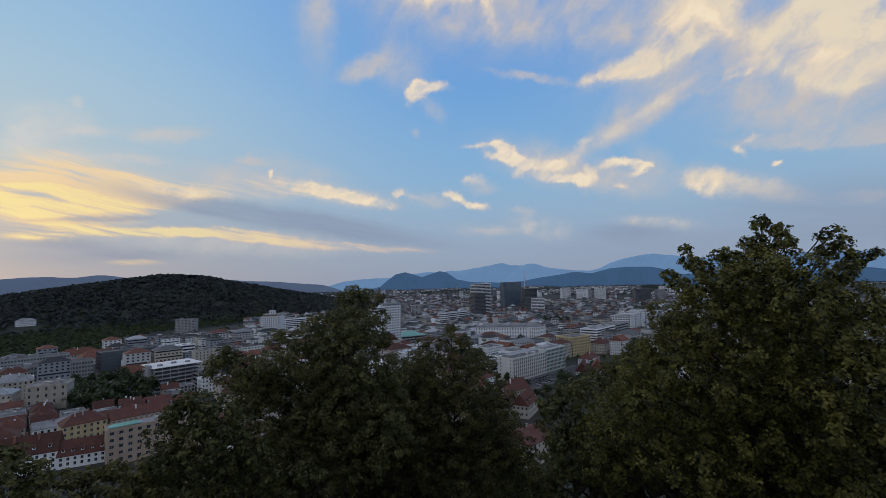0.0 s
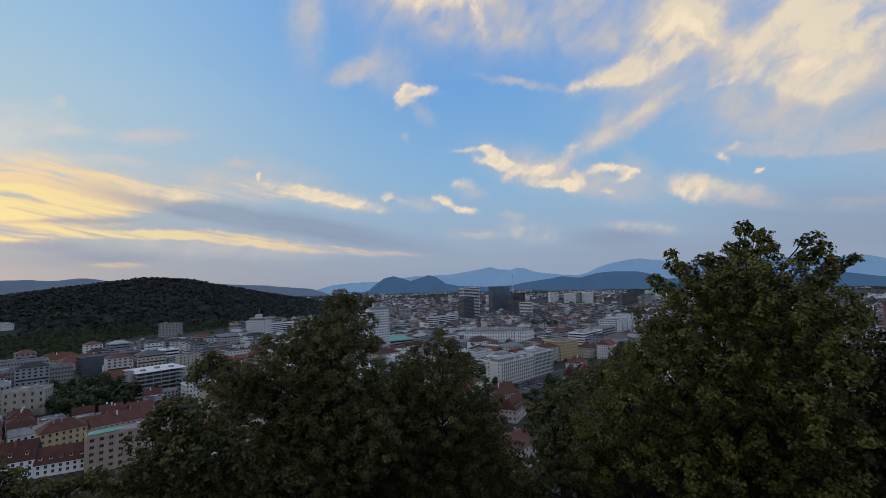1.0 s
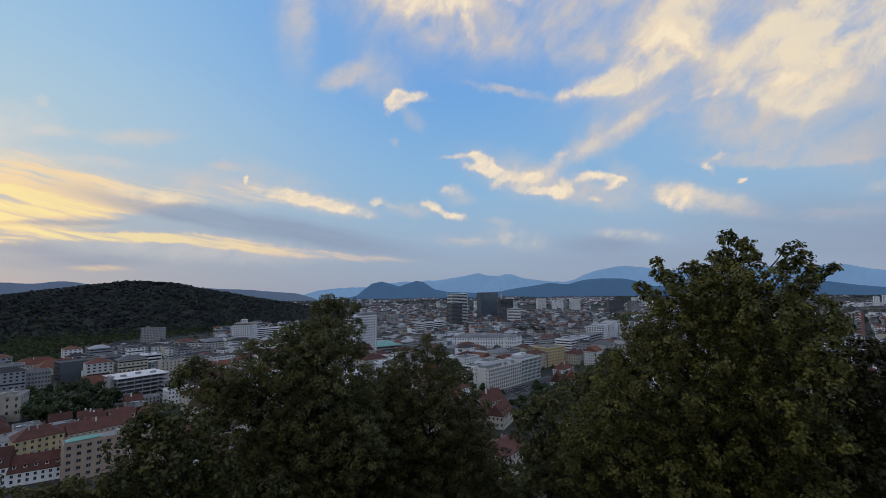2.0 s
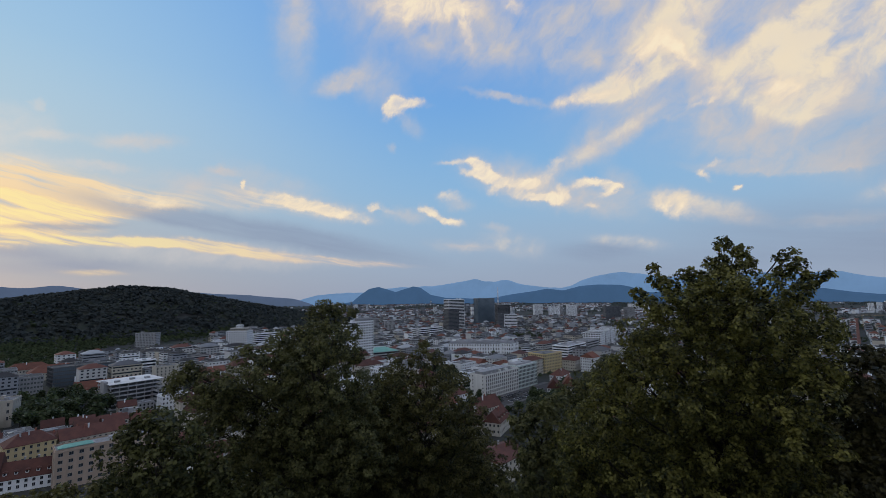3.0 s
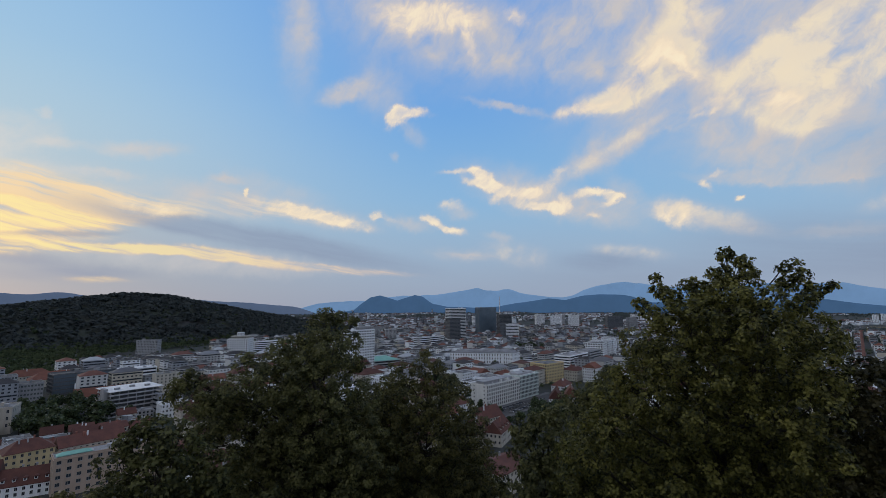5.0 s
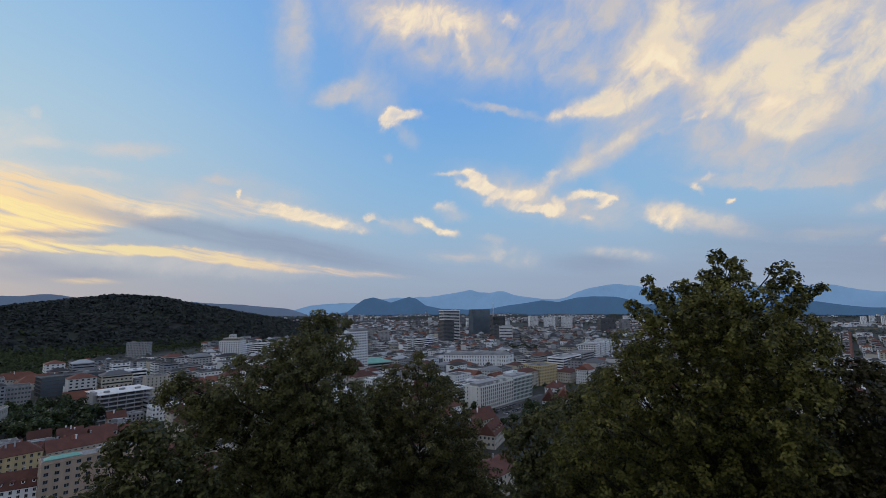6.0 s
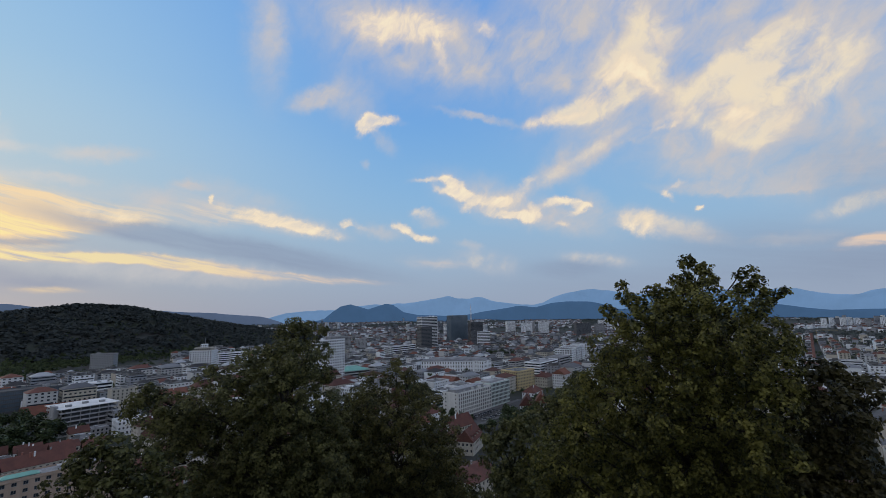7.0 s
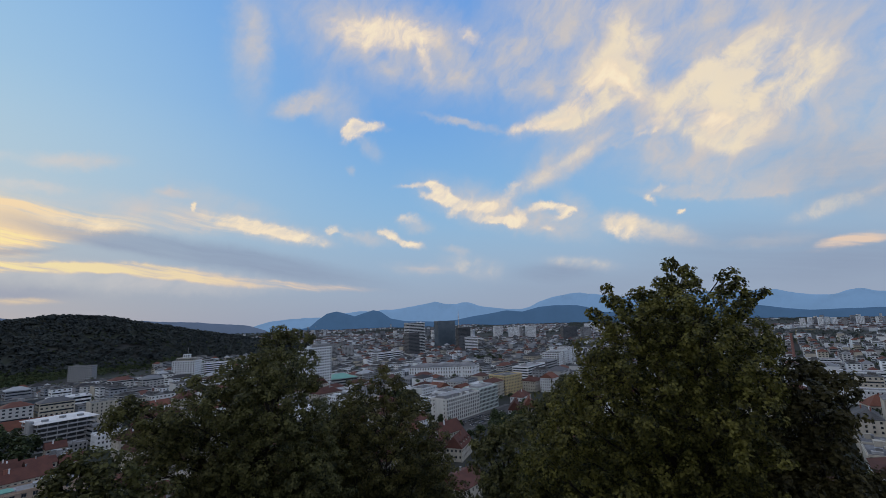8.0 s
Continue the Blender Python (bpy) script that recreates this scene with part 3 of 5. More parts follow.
def building(ax, ay, turn, w, d, h, storeys, wall, label, name="town_house", roof="flat", roof_mat=None, rise=5.0, bay=3.2, win_w=1.3,
             win_h=1.7, base=1.0, ribbon=False, glass=None, extras=2, chimneys=0, windows=False, dormers=0, group="", category="building", cornice=True, z=0.0, seed=1, blank=()):
    rnd = random.Random(seed * 7919 + int(ax * 3 + ay * 5))
    root = thing(name, pose(ax, ay, z, 0, 0, turn), label, category, group)
    c, s = math.cos(radians(turn)), math.sin(radians(turn))
    BUILT.append((ax + c * w / 2 - s * d / 2, ay + s * w / 2 + c * d / 2, turn, w / 2, d / 2))
    rows = facade_rows(w, d, h, base, storeys, bay, win_w, win_h, ribbon=ribbon, blank=blank)
    if cornice:
        rows += [(-0.35, -0.35, h - 0.5, w + 0.35, 0, h), (-0.35, d, h - 0.5, w + 0.35, d + 0.35, h),
                 (-0.35, 0, h - 0.5, 0, d, h), (w, 0, h - 0.5, w + 0.35, d, h)]
    part("wall", box_mesh("wall", rows, wall), root)
    part("glazing", box_mesh("glazing", [(0.3, 0.3, 0.1, w - 0.3, d - 0.3, h - 0.3)], glass or GLASS), root, "dark window glass behind the openings")
    if roof == "flat":
        rm = roof_mat or FLAT
        part("roof", box_mesh("roof", [(0.3, 0.3, h - 0.28, w - 0.3, d - 0.3, h + 0.05)], rm), root)
        p = 0.9
        part("parapet", box_mesh("parapet", [(0, 0, h, w, 0.3, h + p), (0, d - 0.3, h, w, d, h + p), (0, 0.3, h, 0.3, d - 0.3, h + p),
                                             (w - 0.3, 0.3, h, w, d - 0.3, h + p)], wall), root)
        for _ in range(extras):
            bw, bd, bh = rnd.choice((1.2, 1.8, 3.0, 5.5)) * rnd.uniform(0.8, 1.2), rnd.uniform(1.2, 5), rnd.uniform(0.9, 3.2)
            bx, by = rnd.uniform(1.5, max(1.6, w - bw - 1.5)), rnd.uniform(1.5, max(1.6, d - bd - 1.5))
            part("roof_hut", box_mesh("roof_hut", [(bx, by, h + 0.05, bx + bw, by + bd, h + bh), (bx - 0.2, by - 0.2, h + bh, bx + bw + 0.2, by + bd + 0.2, h + bh + 0.2)],
                                      rnd.choice((wall, GREY, METAL))), root)
    else:
        part("roof", hip_mesh("roof", w, d, h, rise, roof_mat or TILE, gable=roof == "gable"), root)
        if roof == "gable":
            if w >= d:
                tri = [(0, 0, h), (0, d, h), (0, d / 2, h + rise - 0.3), (w, 0, h), (w, d, h), (w, d / 2, h + rise - 0.3)]
            else:
                tri = [(0, 0, h), (w, 0, h), (w / 2, 0, h + rise - 0.3), (0, d, h), (w, d, h), (w / 2, d, h + rise - 0.3)]
            part("gable_wall", mesh_np("gable_wall", tri, [(0, 1, 2), (3, 4, 5)], wall), root)
        for _ in range(chimneys):
            if w >= d:
                cx, cy = rnd.uniform(0.25, 0.75) * w, d * rnd.choice((0.36, 0.62))
            else:
                cx, cy = w * rnd.choice((0.36, 0.62)), rnd.uniform(0.25, 0.75) * d
            part("chimney", box_mesh("chimney", [(cx - 0.4, cy - 0.35, h + rise * 0.35, cx + 0.4, cy + 0.35, h + rise + 0.9),
                                                 (cx - 0.5, cy - 0.45, h + rise + 0.9, cx + 0.5, cy + 0.45, h + rise + 1.05)], rnd.choice((WHITE, BRICK, GREY))), root)
    for k in range(dormers):
        cx, zz = (k + 0.5) * w / dormers, h + rise * 0.28
        dm = part("dormer", box_mesh("dormer", [(cx - 0.7, d * 0.08, zz, cx + 0.7, d * 0.3, zz + 1.5)], wall), root)
        part("dormer_roof", hip_mesh("dormer_roof", 1.9, d * 0.3, 0, 0.8, roof_mat or TILE, over=0.1, gable=True), dm, m=pose(cx - 0.95, d * 0.06, zz + 1.3))
        part("pane", box_mesh("pane", [(cx - 0.45, d * 0.08 - 0.05, zz + 0.3, cx + 0.45, d * 0.08 + 0.05, zz + 1.2)], GLASS), dm)
    if windows:
        ww, wh, b = win_w, win_h, 0.07
        fr = box_mesh("window", [(-ww / 2, 0, 0, -ww / 2 + b, 0.1, wh), (ww / 2 - b, 0, 0, ww / 2, 0.1, wh), (-ww / 2 + b, 0, 0, ww / 2 - b, 0.1, b),
                                 (-ww / 2 + b, 0, wh - b, ww / 2 - b, 0.1, wh), (-b / 2, 0, b, b / 2, 0.1, wh - b), (-ww / 2, -0.2, -0.1, ww / 2, 0.0, -0.002)], FRAME)
        sh = (h - base) / storeys
        for side, length, m0 in ((0, w, pose(0, 0.12, 0)), (1, d, pose(w - 0.12, 0, 0, 0, 0, 90)), (3, d, pose(0.12, d, 0, 0, 0, -90))):
            if side in blank:
                continue
            n = max(1, int(round(length / bay)))
            for k in range(storeys):
                zz = base + k * sh + (sh - wh) * 0.55
                for i in range(n):
                    part("window", fr, root, m=m0 @ pose((i + 0.5) * length / n, 0, zz))
    return root

# ---------- ground, hills ----------


def fbm(x, y, octaves=5, seed=0.0):
    out, amp, f = np.zeros_like(x, dtype=float), 1.0, 1.0
    for o in range(octaves):
        a = seed * 1.7 + o * 2.3
        out += amp * (np.sin(x * f + a + 1.3 * np.sin(y * f * 0.8 + a)) * np.cos(y * f * 0.9 - a + 1.1 * np.sin(x * f * 0.7 - a)))
        amp, f = amp * 0.5, f * 2.03
    return out


R1, R2 = np.array((-1500.0, 1080.0)), np.array((-500.0, 1860.0))
RLEN = float(np.linalg.norm(R2 - R1))
RDIR = (R2 - R1) / RLEN


def terrain(x, y):
    x, y = np.asarray(x, dtype=float), np.asarray(y, dtype=float)
    r = np.hypot(x, y + 10)
    castle = np.interp(r, (0, 11.5, 13.5, 28, 42, 72, 130, 190, 240), (98.3, 98.3, 86, 78, 71, 56, 28, 8, 0))
    along = ((x - R1[0]) * RDIR[0] + (y - R1[1]) * RDIR[1]) / RLEN
    off = -(x - R1[0]) * RDIR[1] + (y - R1[1]) * RDIR[0]
    crest = np.interp(along, (-0.7, -0.35, 0.0, 0.2, 0.42, 0.56, 0.66, 0.80, 0.92, 1.02, 1.12), (0, 50, 66, 74, 108, 129, 122, 86, 55, 22, 0))
    wide = np.where(off < 0, 520.0, 700.0)
    wood = crest * np.clip(np.cos(np.clip(off / wide, -1, 1) * math.pi / 2), 0, 1) ** 1.3
    wood = wood * (1 + 0.07 * fbm(x / 170, y / 170, 4, 3.0))
    return castle + wood


def ground_sheet():
    rings = np.concatenate(([0.0, 0.7, 1.6, 2.6, 4.0], np.arange(6, 260, 7.0), np.arange(260, 900, 40.0), np.arange(900, 3000, 60.0), np.linspace(3000, 4950, 12)))
    n = 240
    a = np.linspace(0, 2 * math.pi, n, endpoint=False)
    rr, aa = np.meshgrid(rings, a, indexing="ij")
    x, y = rr * np.sin(aa), rr * np.cos(aa)
    z = terrain(x, y)
    i, j = np.meshgrid(np.arange(len(rings) - 1), np.arange(n), indexing="ij")
    i, j = i.ravel(), j.ravel()
    k = (j + 1) % n
    f = np.stack((i * n + j, i * n + k, (i + 1) * n + k, (i + 1) * n + j), 1)[:, ::-1]
    g = mat("ground_of_streets_and_green", (0.045, 0.047, 0.051), 0.95, (0.026, 0.034, 0.022), scale=0.006, fine_scale=0.05)
    ob = new("ground", mesh_np("ground", np.stack((x, y, z), -1).reshape(-1, 3), f, g, True))
    tagged(ob, "grey streets and dark green ground of the plain", "ground", kind="structure")


ground_sheet()


def ridge(name, dist, deep, heights, material, label, rough, seed):
    """A far range: heights over the plain by compass bearing, rising from its foot to the crest and down behind."""
    b = np.array([p[0] for p in heights], dtype=float)
    e = np.array([p[1] for p in heights], dtype=float)
    az_r = np.linspace(b[0], b[-1], 420)
    el_r = np.interp(az_r, b, e)
    ker = np.hanning(7) / np.hanning(7).sum()
    el_r = np.convolve(np.pad(el_r, 3, "edge"), ker, "valid")
    v, cols = [], 9
    for q in range(cols):
        s = q / (cols - 1)
        rr = dist + deep * (s - 0.5) + 25 * fbm(az_r * 0.7, np.full_like(az_r, s * 5), 3, seed)
        up_r = (EYE + dist * np.tan(np.radians(el_r)) + rough * fbm(az_r * 1.1, np.full_like(az_r, 1.0), 6, seed)) * math.sin(math.pi * min(1, s * 1.0)) ** 0.8
        v.append(np.stack((rr * np.sin(np.radians(az_r)), rr * np.cos(np.radians(az_r)), np.maximum(up_r, 0) - (1 if q in (0, cols - 1) else 0)), -1))
    v = np.concatenate(v)
    n = len(az_r)
    i, j = np.meshgrid(np.arange(cols - 1), np.arange(n - 1), indexing="ij")
    i, j = i.ravel(), j.ravel()
    f = np.stack((i * n + j, i * n + j + 1, (i + 1) * n + j + 1, (i + 1) * n + j), 1)
    ob = new(name, mesh_np(name, v, f, material, True))
    tagged(ob, label, "mountains", kind="structure")


# each range glows in the blue of the haze before it
FAR_BLUE_HAZE = mat_haze_glow("far_blue_haze", (0.118, 0.208, 0.352), 1.0)
MID_BLUE_HAZE = mat_haze_glow("blue_grey_haze", (0.040, 0.084, 0.160), 1.0)
WEST_BLUE_HAZE = mat_haze_glow("slate_haze", (0.065, 0.092, 0.15), 1.0)
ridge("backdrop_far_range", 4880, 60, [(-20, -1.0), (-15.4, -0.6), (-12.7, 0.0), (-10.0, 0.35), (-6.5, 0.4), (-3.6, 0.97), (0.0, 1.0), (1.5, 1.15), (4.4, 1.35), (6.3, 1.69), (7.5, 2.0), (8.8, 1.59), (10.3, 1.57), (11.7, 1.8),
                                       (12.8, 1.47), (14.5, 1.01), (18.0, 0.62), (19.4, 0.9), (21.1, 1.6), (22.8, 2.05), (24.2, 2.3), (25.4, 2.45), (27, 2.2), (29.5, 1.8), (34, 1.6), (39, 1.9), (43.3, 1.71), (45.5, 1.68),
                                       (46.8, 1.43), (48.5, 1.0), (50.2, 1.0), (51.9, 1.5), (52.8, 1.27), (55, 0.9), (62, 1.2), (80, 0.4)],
      FAR_BLUE_HAZE, "mountain range on the horizon in painted pale blue haze", 6.0, 1.0)
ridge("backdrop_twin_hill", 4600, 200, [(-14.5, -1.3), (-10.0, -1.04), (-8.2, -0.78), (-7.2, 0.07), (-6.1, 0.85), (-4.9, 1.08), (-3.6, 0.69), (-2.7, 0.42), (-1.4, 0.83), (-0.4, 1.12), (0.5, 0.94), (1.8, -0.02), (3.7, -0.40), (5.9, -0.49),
                                        (8, -0.6), (10, -1.0)], MID_BLUE_HAZE, "wooded hill with two humps beyond the city, in painted blue-grey haze", 1.0, 2.0)
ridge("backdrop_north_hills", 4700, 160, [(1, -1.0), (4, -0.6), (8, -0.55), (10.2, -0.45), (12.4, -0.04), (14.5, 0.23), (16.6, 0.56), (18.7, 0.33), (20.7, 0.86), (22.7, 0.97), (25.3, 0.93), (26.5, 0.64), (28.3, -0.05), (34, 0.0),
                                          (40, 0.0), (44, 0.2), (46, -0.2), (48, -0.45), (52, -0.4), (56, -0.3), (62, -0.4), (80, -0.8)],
      MID_BLUE_HAZE, "wooded hills behind the suburbs, in painted dark blue haze", 1.2, 4.0)
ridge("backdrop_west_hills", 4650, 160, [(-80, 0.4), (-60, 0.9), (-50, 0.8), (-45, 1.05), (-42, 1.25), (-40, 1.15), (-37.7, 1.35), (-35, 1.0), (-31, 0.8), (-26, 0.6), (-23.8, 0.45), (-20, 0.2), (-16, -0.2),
                                         (-14.5, -0.5), (-13, -1.0)], WEST_BLUE_HAZE, "wooded hills under the sunset, in painted slate blue haze", 3.5, 6.0)

# ---------- landmark buildings ----------


def open_deck(ax, ay, turn, w, d, h, levels):
    """Bare concrete frame: floor slabs with upstands on columns round a dark core."""
    root = thing("open_deck_building", pose(ax, ay, 0, 0, 0, turn), "open concrete building with deep floor slabs and pale roof", "building")
    c, s = math.cos(radians(turn)), math.sin(radians(turn))
    BUILT.append((ax + c * w / 2 - s * d / 2, ay + s * w / 2 + c * d / 2, turn, w / 2, d / 2))
    part("core", box_mesh("core", [(4, 4, 0, w - 4, d - 4, h - 0.5)], DARK), root, "dark inner wall behind the decks")
    part("stair_tower", box_mesh("stair_tower", [(-3, 6, 0, -0.1, 16, h + 2.5)], GREY), root)
    sh = h / levels
    slab = box_mesh("floor_slab", [(0, 0, 0, w, d, 0.4), (0, 0, 0.4, w, 0.25, 1.3), (0, d - 0.25, 0.4, w, d, 1.3), (0, 0.25, 0.4, 0.25, d - 0.25, 1.3), (w - 0.25, 0.25, 0.4, w, d - 0.25, 1.3)], GREY)
    for k in range(levels):
        part("floor_slab", slab, root, m=pose(0, 0, k * sh + 0.02))
    col = box_mesh("column", [(-0.25, -0.25, 0, 0.25, 0.25, h - 0.1)], GREY)
    for k in range(7):
        for yy in (0.6, d - 0.6):
            part("column", col, root, m=pose(0.6 + k * (w - 1.2) / 6, yy, 0.01))
    part("roof", box_mesh("roof", [(-1.2, -1.2, h, w + 1.2, d + 1.2, h + 0.5)], PALE_ROOF), root, "broad pale flat roof")
    for bx, by in ((6, 8), (20, 14), (31, 9)):
        part("roof_hut", box_mesh("roof_hut", [(bx, by, h + 0.5, bx + 4, by + 3, h + 2.2)], METAL), root)


office = building(65, 428, 44, 57, 19, 22, 6, STUCCO, "long pale plaster office block with six rows of tall windows", "office_block", bay=3.35, win_w=1.75, win_h=2.35, extras=7, windows=True, blank=(3,), roof_mat=FLAT)
for k in range(6):
    for yy in (3.2, 15.4):
        part("window", box_mesh("window", [(-0.06, -0.55, 0, 0.05, 0.55, 1.3)], GLASS), office, m=pose(0, yy, 2.4 + k * 3.5))
part("attic", box_mesh("attic", [(3, 5, 22.05, 50, 15, 24.6), (2.4, 4.4, 24.6, 50.6, 15.6, 24.9)], GREY), office, "grey set-back attic storey")
wing = building(65 + 57.3 * math.cos(radians(44)), 428 + 57.3 * math.sin(radians(44)), 44, 37, 21, 23.5, 6, GREENISH, "pale green-grey wing with close rows of glazing", "office_block", bay=2.6, win_w=1.9, win_h=2.5, extras=3, windows=True, roof_mat=PALE_ROOF)
part("attic", box_mesh("attic", [(4, 5, 23.55, 33, 16, 25.6)], GREY), wing, "grey set-back attic storey")
building(160, 556, 36, 36, 26, 23, 6, YELLOW, "yellow plaster corner building with dark flat roof", "corner_building", bay=3.2, win_w=1.5, win_h=1.9, extras=2, windows=True)
building(137, 534, 44, 28, 18, 19, 5, CREAM, "cream plaster house beside the yellow corner building", "town_house", bay=3.0, extras=1, roof="hip", rise=4, chimneys=2)
building(209, 610, 46, 62, 24, 26, 7, WHITE, "white office building with blue ribbon windows", "office_block", ribbon=True, win_h=1.7, extras=3)
building(256, 658, 46, 44, 24, 27, 7, GREY, "pale grey office building with window bands", "office_block", ribbon=True, win_h=1.8, extras=3)
for q in range(4):
    building(311 + 21 * q, 740 + 27 * q, 52, 27, 30, 31 + (q % 2) * 1.5, 8, WHITE, "white slab building with dark vertical glazing", "apartment_slab", bay=4.5, win_w=2.6, win_h=2.4, extras=2, group="slab row along the avenue")
building(52, 742, -12, 98, 20, 19, 3, WHITE, "white classical court house with tall windows", "court_house", bay=4.2, win_w=1.5, win_h=3.0, roof="hip", roof_mat=FLAT, rise=3.0, base=2.0)
building(66, 770, -12, 100, 18, 19, 3, WHITE, "rear wing of a white classical court house", "court_house", bay=4.2, win_w=1.5, win_h=3.0, roof="hip", roof_mat=FLAT, rise=3.0, base=2.0)
building(150, 712, 48, 26, 62, 20, 3, WHITE, "side wing of a white classical court house", "court_house", bay=4.2, win_w=1.5, win_h=3.0, roof="hip", roof_mat=FLAT, rise=3.0, base=2.0)
# towers
building(82, 1150, 20, 30, 30, 60, 17, DARK, "dark lower half of a twin office tower", "office_tower", bay=2.2, win_w=1.5, win_h=2.0, extras=1)
building(84, 1166, 20, 46, 32, 86, 22, WHITE, "office tower with white bands and dark ribbon windows", "office_tower", ribbon=True, win_h=2.5, extras=2)
building(190, 1380, 14, 58, 34, 86, 24, BLUEGLASS, "blue-grey glass office tower", "glass_tower", bay=2.4, win_w=2.0, win_h=3.0, glass=BLUEGLASS, extras=1, cornice=False)
building(241, 1310, 8, 38, 28, 66, 18, DARK, "dark office tower that carries a radio mast", "office_tower", bay=3.0, win_w=2.0, win_h=2.2, extras=2)
building(218, 1180, -10, 22, 30, 46, 12, DARK, "dark service core of a white office block", "office_tower", bay=3, extras=1)
building(232, 1172, -10, 34, 26, 44, 11, WHITE, "white office block with dark window bands", "office_block", ribbon=True, win_h=2.0, extras=2)
building(2, 1010, 46, 86, 18, 23, 5, WHITE, "white office slab with dark ribbon windows", "office_block", ribbon=True, win_h=2.4, extras=2)
building(-100, 640, 46, 50, 20, 62, 16, WHITE, "tall white office tower with narrow window rows", "office_tower", bay=3.1, win_w=1.9, win_h=1.9, extras=1)
building(-84, 662, 46, 24, 12, 66, 17, GREY, "grey plant storey on the white tower", "plant_storey", bay=4, extras=1)
building(-68, 690, 30, 44, 34, 13, 3, GREY, "low grey hall under a green copper roof", "market_hall", roof="hip", roof_mat=COPPER, rise=6, ribbon=True, win_h=2.0)
building(-358, 862, 0, 38, 30, 36, 9, WHITE, "old white high-rise with a stepped crown", "high_rise", bay=4.4, win_w=1.9, win_h=2.2, extras=0)
building(-353, 867, 0, 28, 20, 41, 10, CREAM, "colonnaded upper storey of the old high-rise", "crown_storey", bay=3.2, win_w=2.0, win_h=2.6, extras=0)
building(-344, 872, 0, 10, 9, 47, 11, WHITE, "round lantern storey on top of the old high-rise", "lantern_storey", bay=3, win_w=1.6, win_h=2.6, extras=0)
building(-566, 934, 2, 40, 16, 30, 9, GREY, "grey apartment block with rows of small windows", "apartment_block", bay=2.8, win_w=1.3, win_h=1.6, extras=2)
building(-322, 901, 40, 56, 18, 27, 7, WHITE, "white office slab with ribbon windows", "office_block", ribbon=True, win_h=2.0)
building(-390, 594, 44, 52, 20, 18, 4, WHITE, "white office building with broad blue window bands", "office_block", ribbon=True, win_h=2.2, extras=3, roof_mat=PALE_ROOF)
building(-412, 536, 50, 60, 26, 22, 5, DARK, "dark glass office block", "office_block", bay=1.8, win_w=1.5, win_h=3.0, glass=BLUEGLASS, extras=3)
open_deck(-276, 424, 50, 42, 34, 22.5, 6)
building(-244, 442, 50, 22, 18, 13, 3, GREY, "low concrete annex with cluttered roof", "annex", ribbon=True, win_h=1.8, extras=4)
building(-226, 416, 44, 20, 16, 12.5, 3, WHITE, "small white cube building", "annex", bay=3, extras=1, roof_mat=PALE_ROOF)
building(-462, 452, 44, 84, 22, 18.5, 4, GREY, "long grey terraced office building with close rows of windows", "office_block", bay=2.6, win_w=1.7, win_h=1.9, extras=9, glass=SLATEGLASS)
building(-500, 480, 44, 74, 18, 23, 5, GREY, "long grey upper wing with glazed attic", "office_block", bay=2.6, win_w=1.8, win_h=1.9, extras=12, glass=SLATEGLASS)
building(-346, 369, 27, 27, 22, 20, 3, STONE, "old pale stone palace with arched doorway", "palace", bay=5.0, win_w=1.5, win_h=2.6, base=4.0, windows=True, extras=3)
building(-378, 352, 27, 28, 20, 16, 3, CREAM, "cream house with grey-blue roof", "town_house", roof="hip", roof_mat=METAL, rise=4.5)
# near left: a street of old houses
building(-191, 254, 42, 48, 14, 19.5, 5, PINK, "beige-pink apartment house with a green copper roof strip", "apartment_house", bay=4.2, win_w=2.0, win_h=1.8, windows=True, extras=3, roof_mat=FLAT)
part("copper_strip", hip_mesh("copper_strip", 15, 5, 0, 1.6, COPPER, over=0.1), bpy.data.objects["apartment_house"], "pale green copper roof strip", m=pose(1.0, 1.0, 20.6))
building(-238, 279, 48, 23, 15, 14.5, 4, YELLOW, "yellow plaster house with red hipped roof", "town_house", roof="hip", rise=6, bay=3.4, windows=True, chimneys=3)
building(-221, 297, 46, 34, 14, 12.5, 3, CREAM, "cream house row with dark red roof", "town_house", roof="gable", rise=6, chimneys=5)
building(-241, 239, 31, 27, 17, 10, 3, WHITE, "white house with red tile roof and dormers", "town_house", roof="gable", rise=9, dormers=4, bay=3.4, windows=True, chimneys=3)
building(-217, 252, 28, 22, 14, 6.5, 2, WHITE, "low white house with steep dark red roof", "town_house", roof="gable", rise=7.5, dormers=5, bay=3.2, windows=True, chimneys=2)
building(-290, 262, 38, 30, 18, 9, 2, CREAM, "cream house with broad brown-red roof", "town_house", roof="hip", rise=6, chimneys=3)
building(-268, 292, 44, 16, 12, 9, 2, WHITE, "white gabled house with grey roof", "town_house", roof="gable", roof_mat=FLAT, rise=4, chimneys=1)
building(-340, 290, 30, 30, 16, 12, 3, CREAM, "cream house with red tile roof", "town_house", roof="gable", rise=6, chimneys=2)
building(-475, 580, 44, 50, 24, 9, 2, CREAM, "broad low house under an orange tile roof", "school_house", roof="hip", roof_mat=ORANGE, rise=9, chimneys=3)
building(-520, 600, 44, 46, 22, 10, 2, CREAM, "low house under an orange tile roof", "school_house", roof="hip", roof_mat=ORANGE, rise=8, chimneys=2)
building(-340, 470, 40, 52, 16, 9, 2, CREAM, "cream house with long orange tile roof", "town_house", roof="gable", roof_mat=ORANGE, rise=8, chimneys=2)
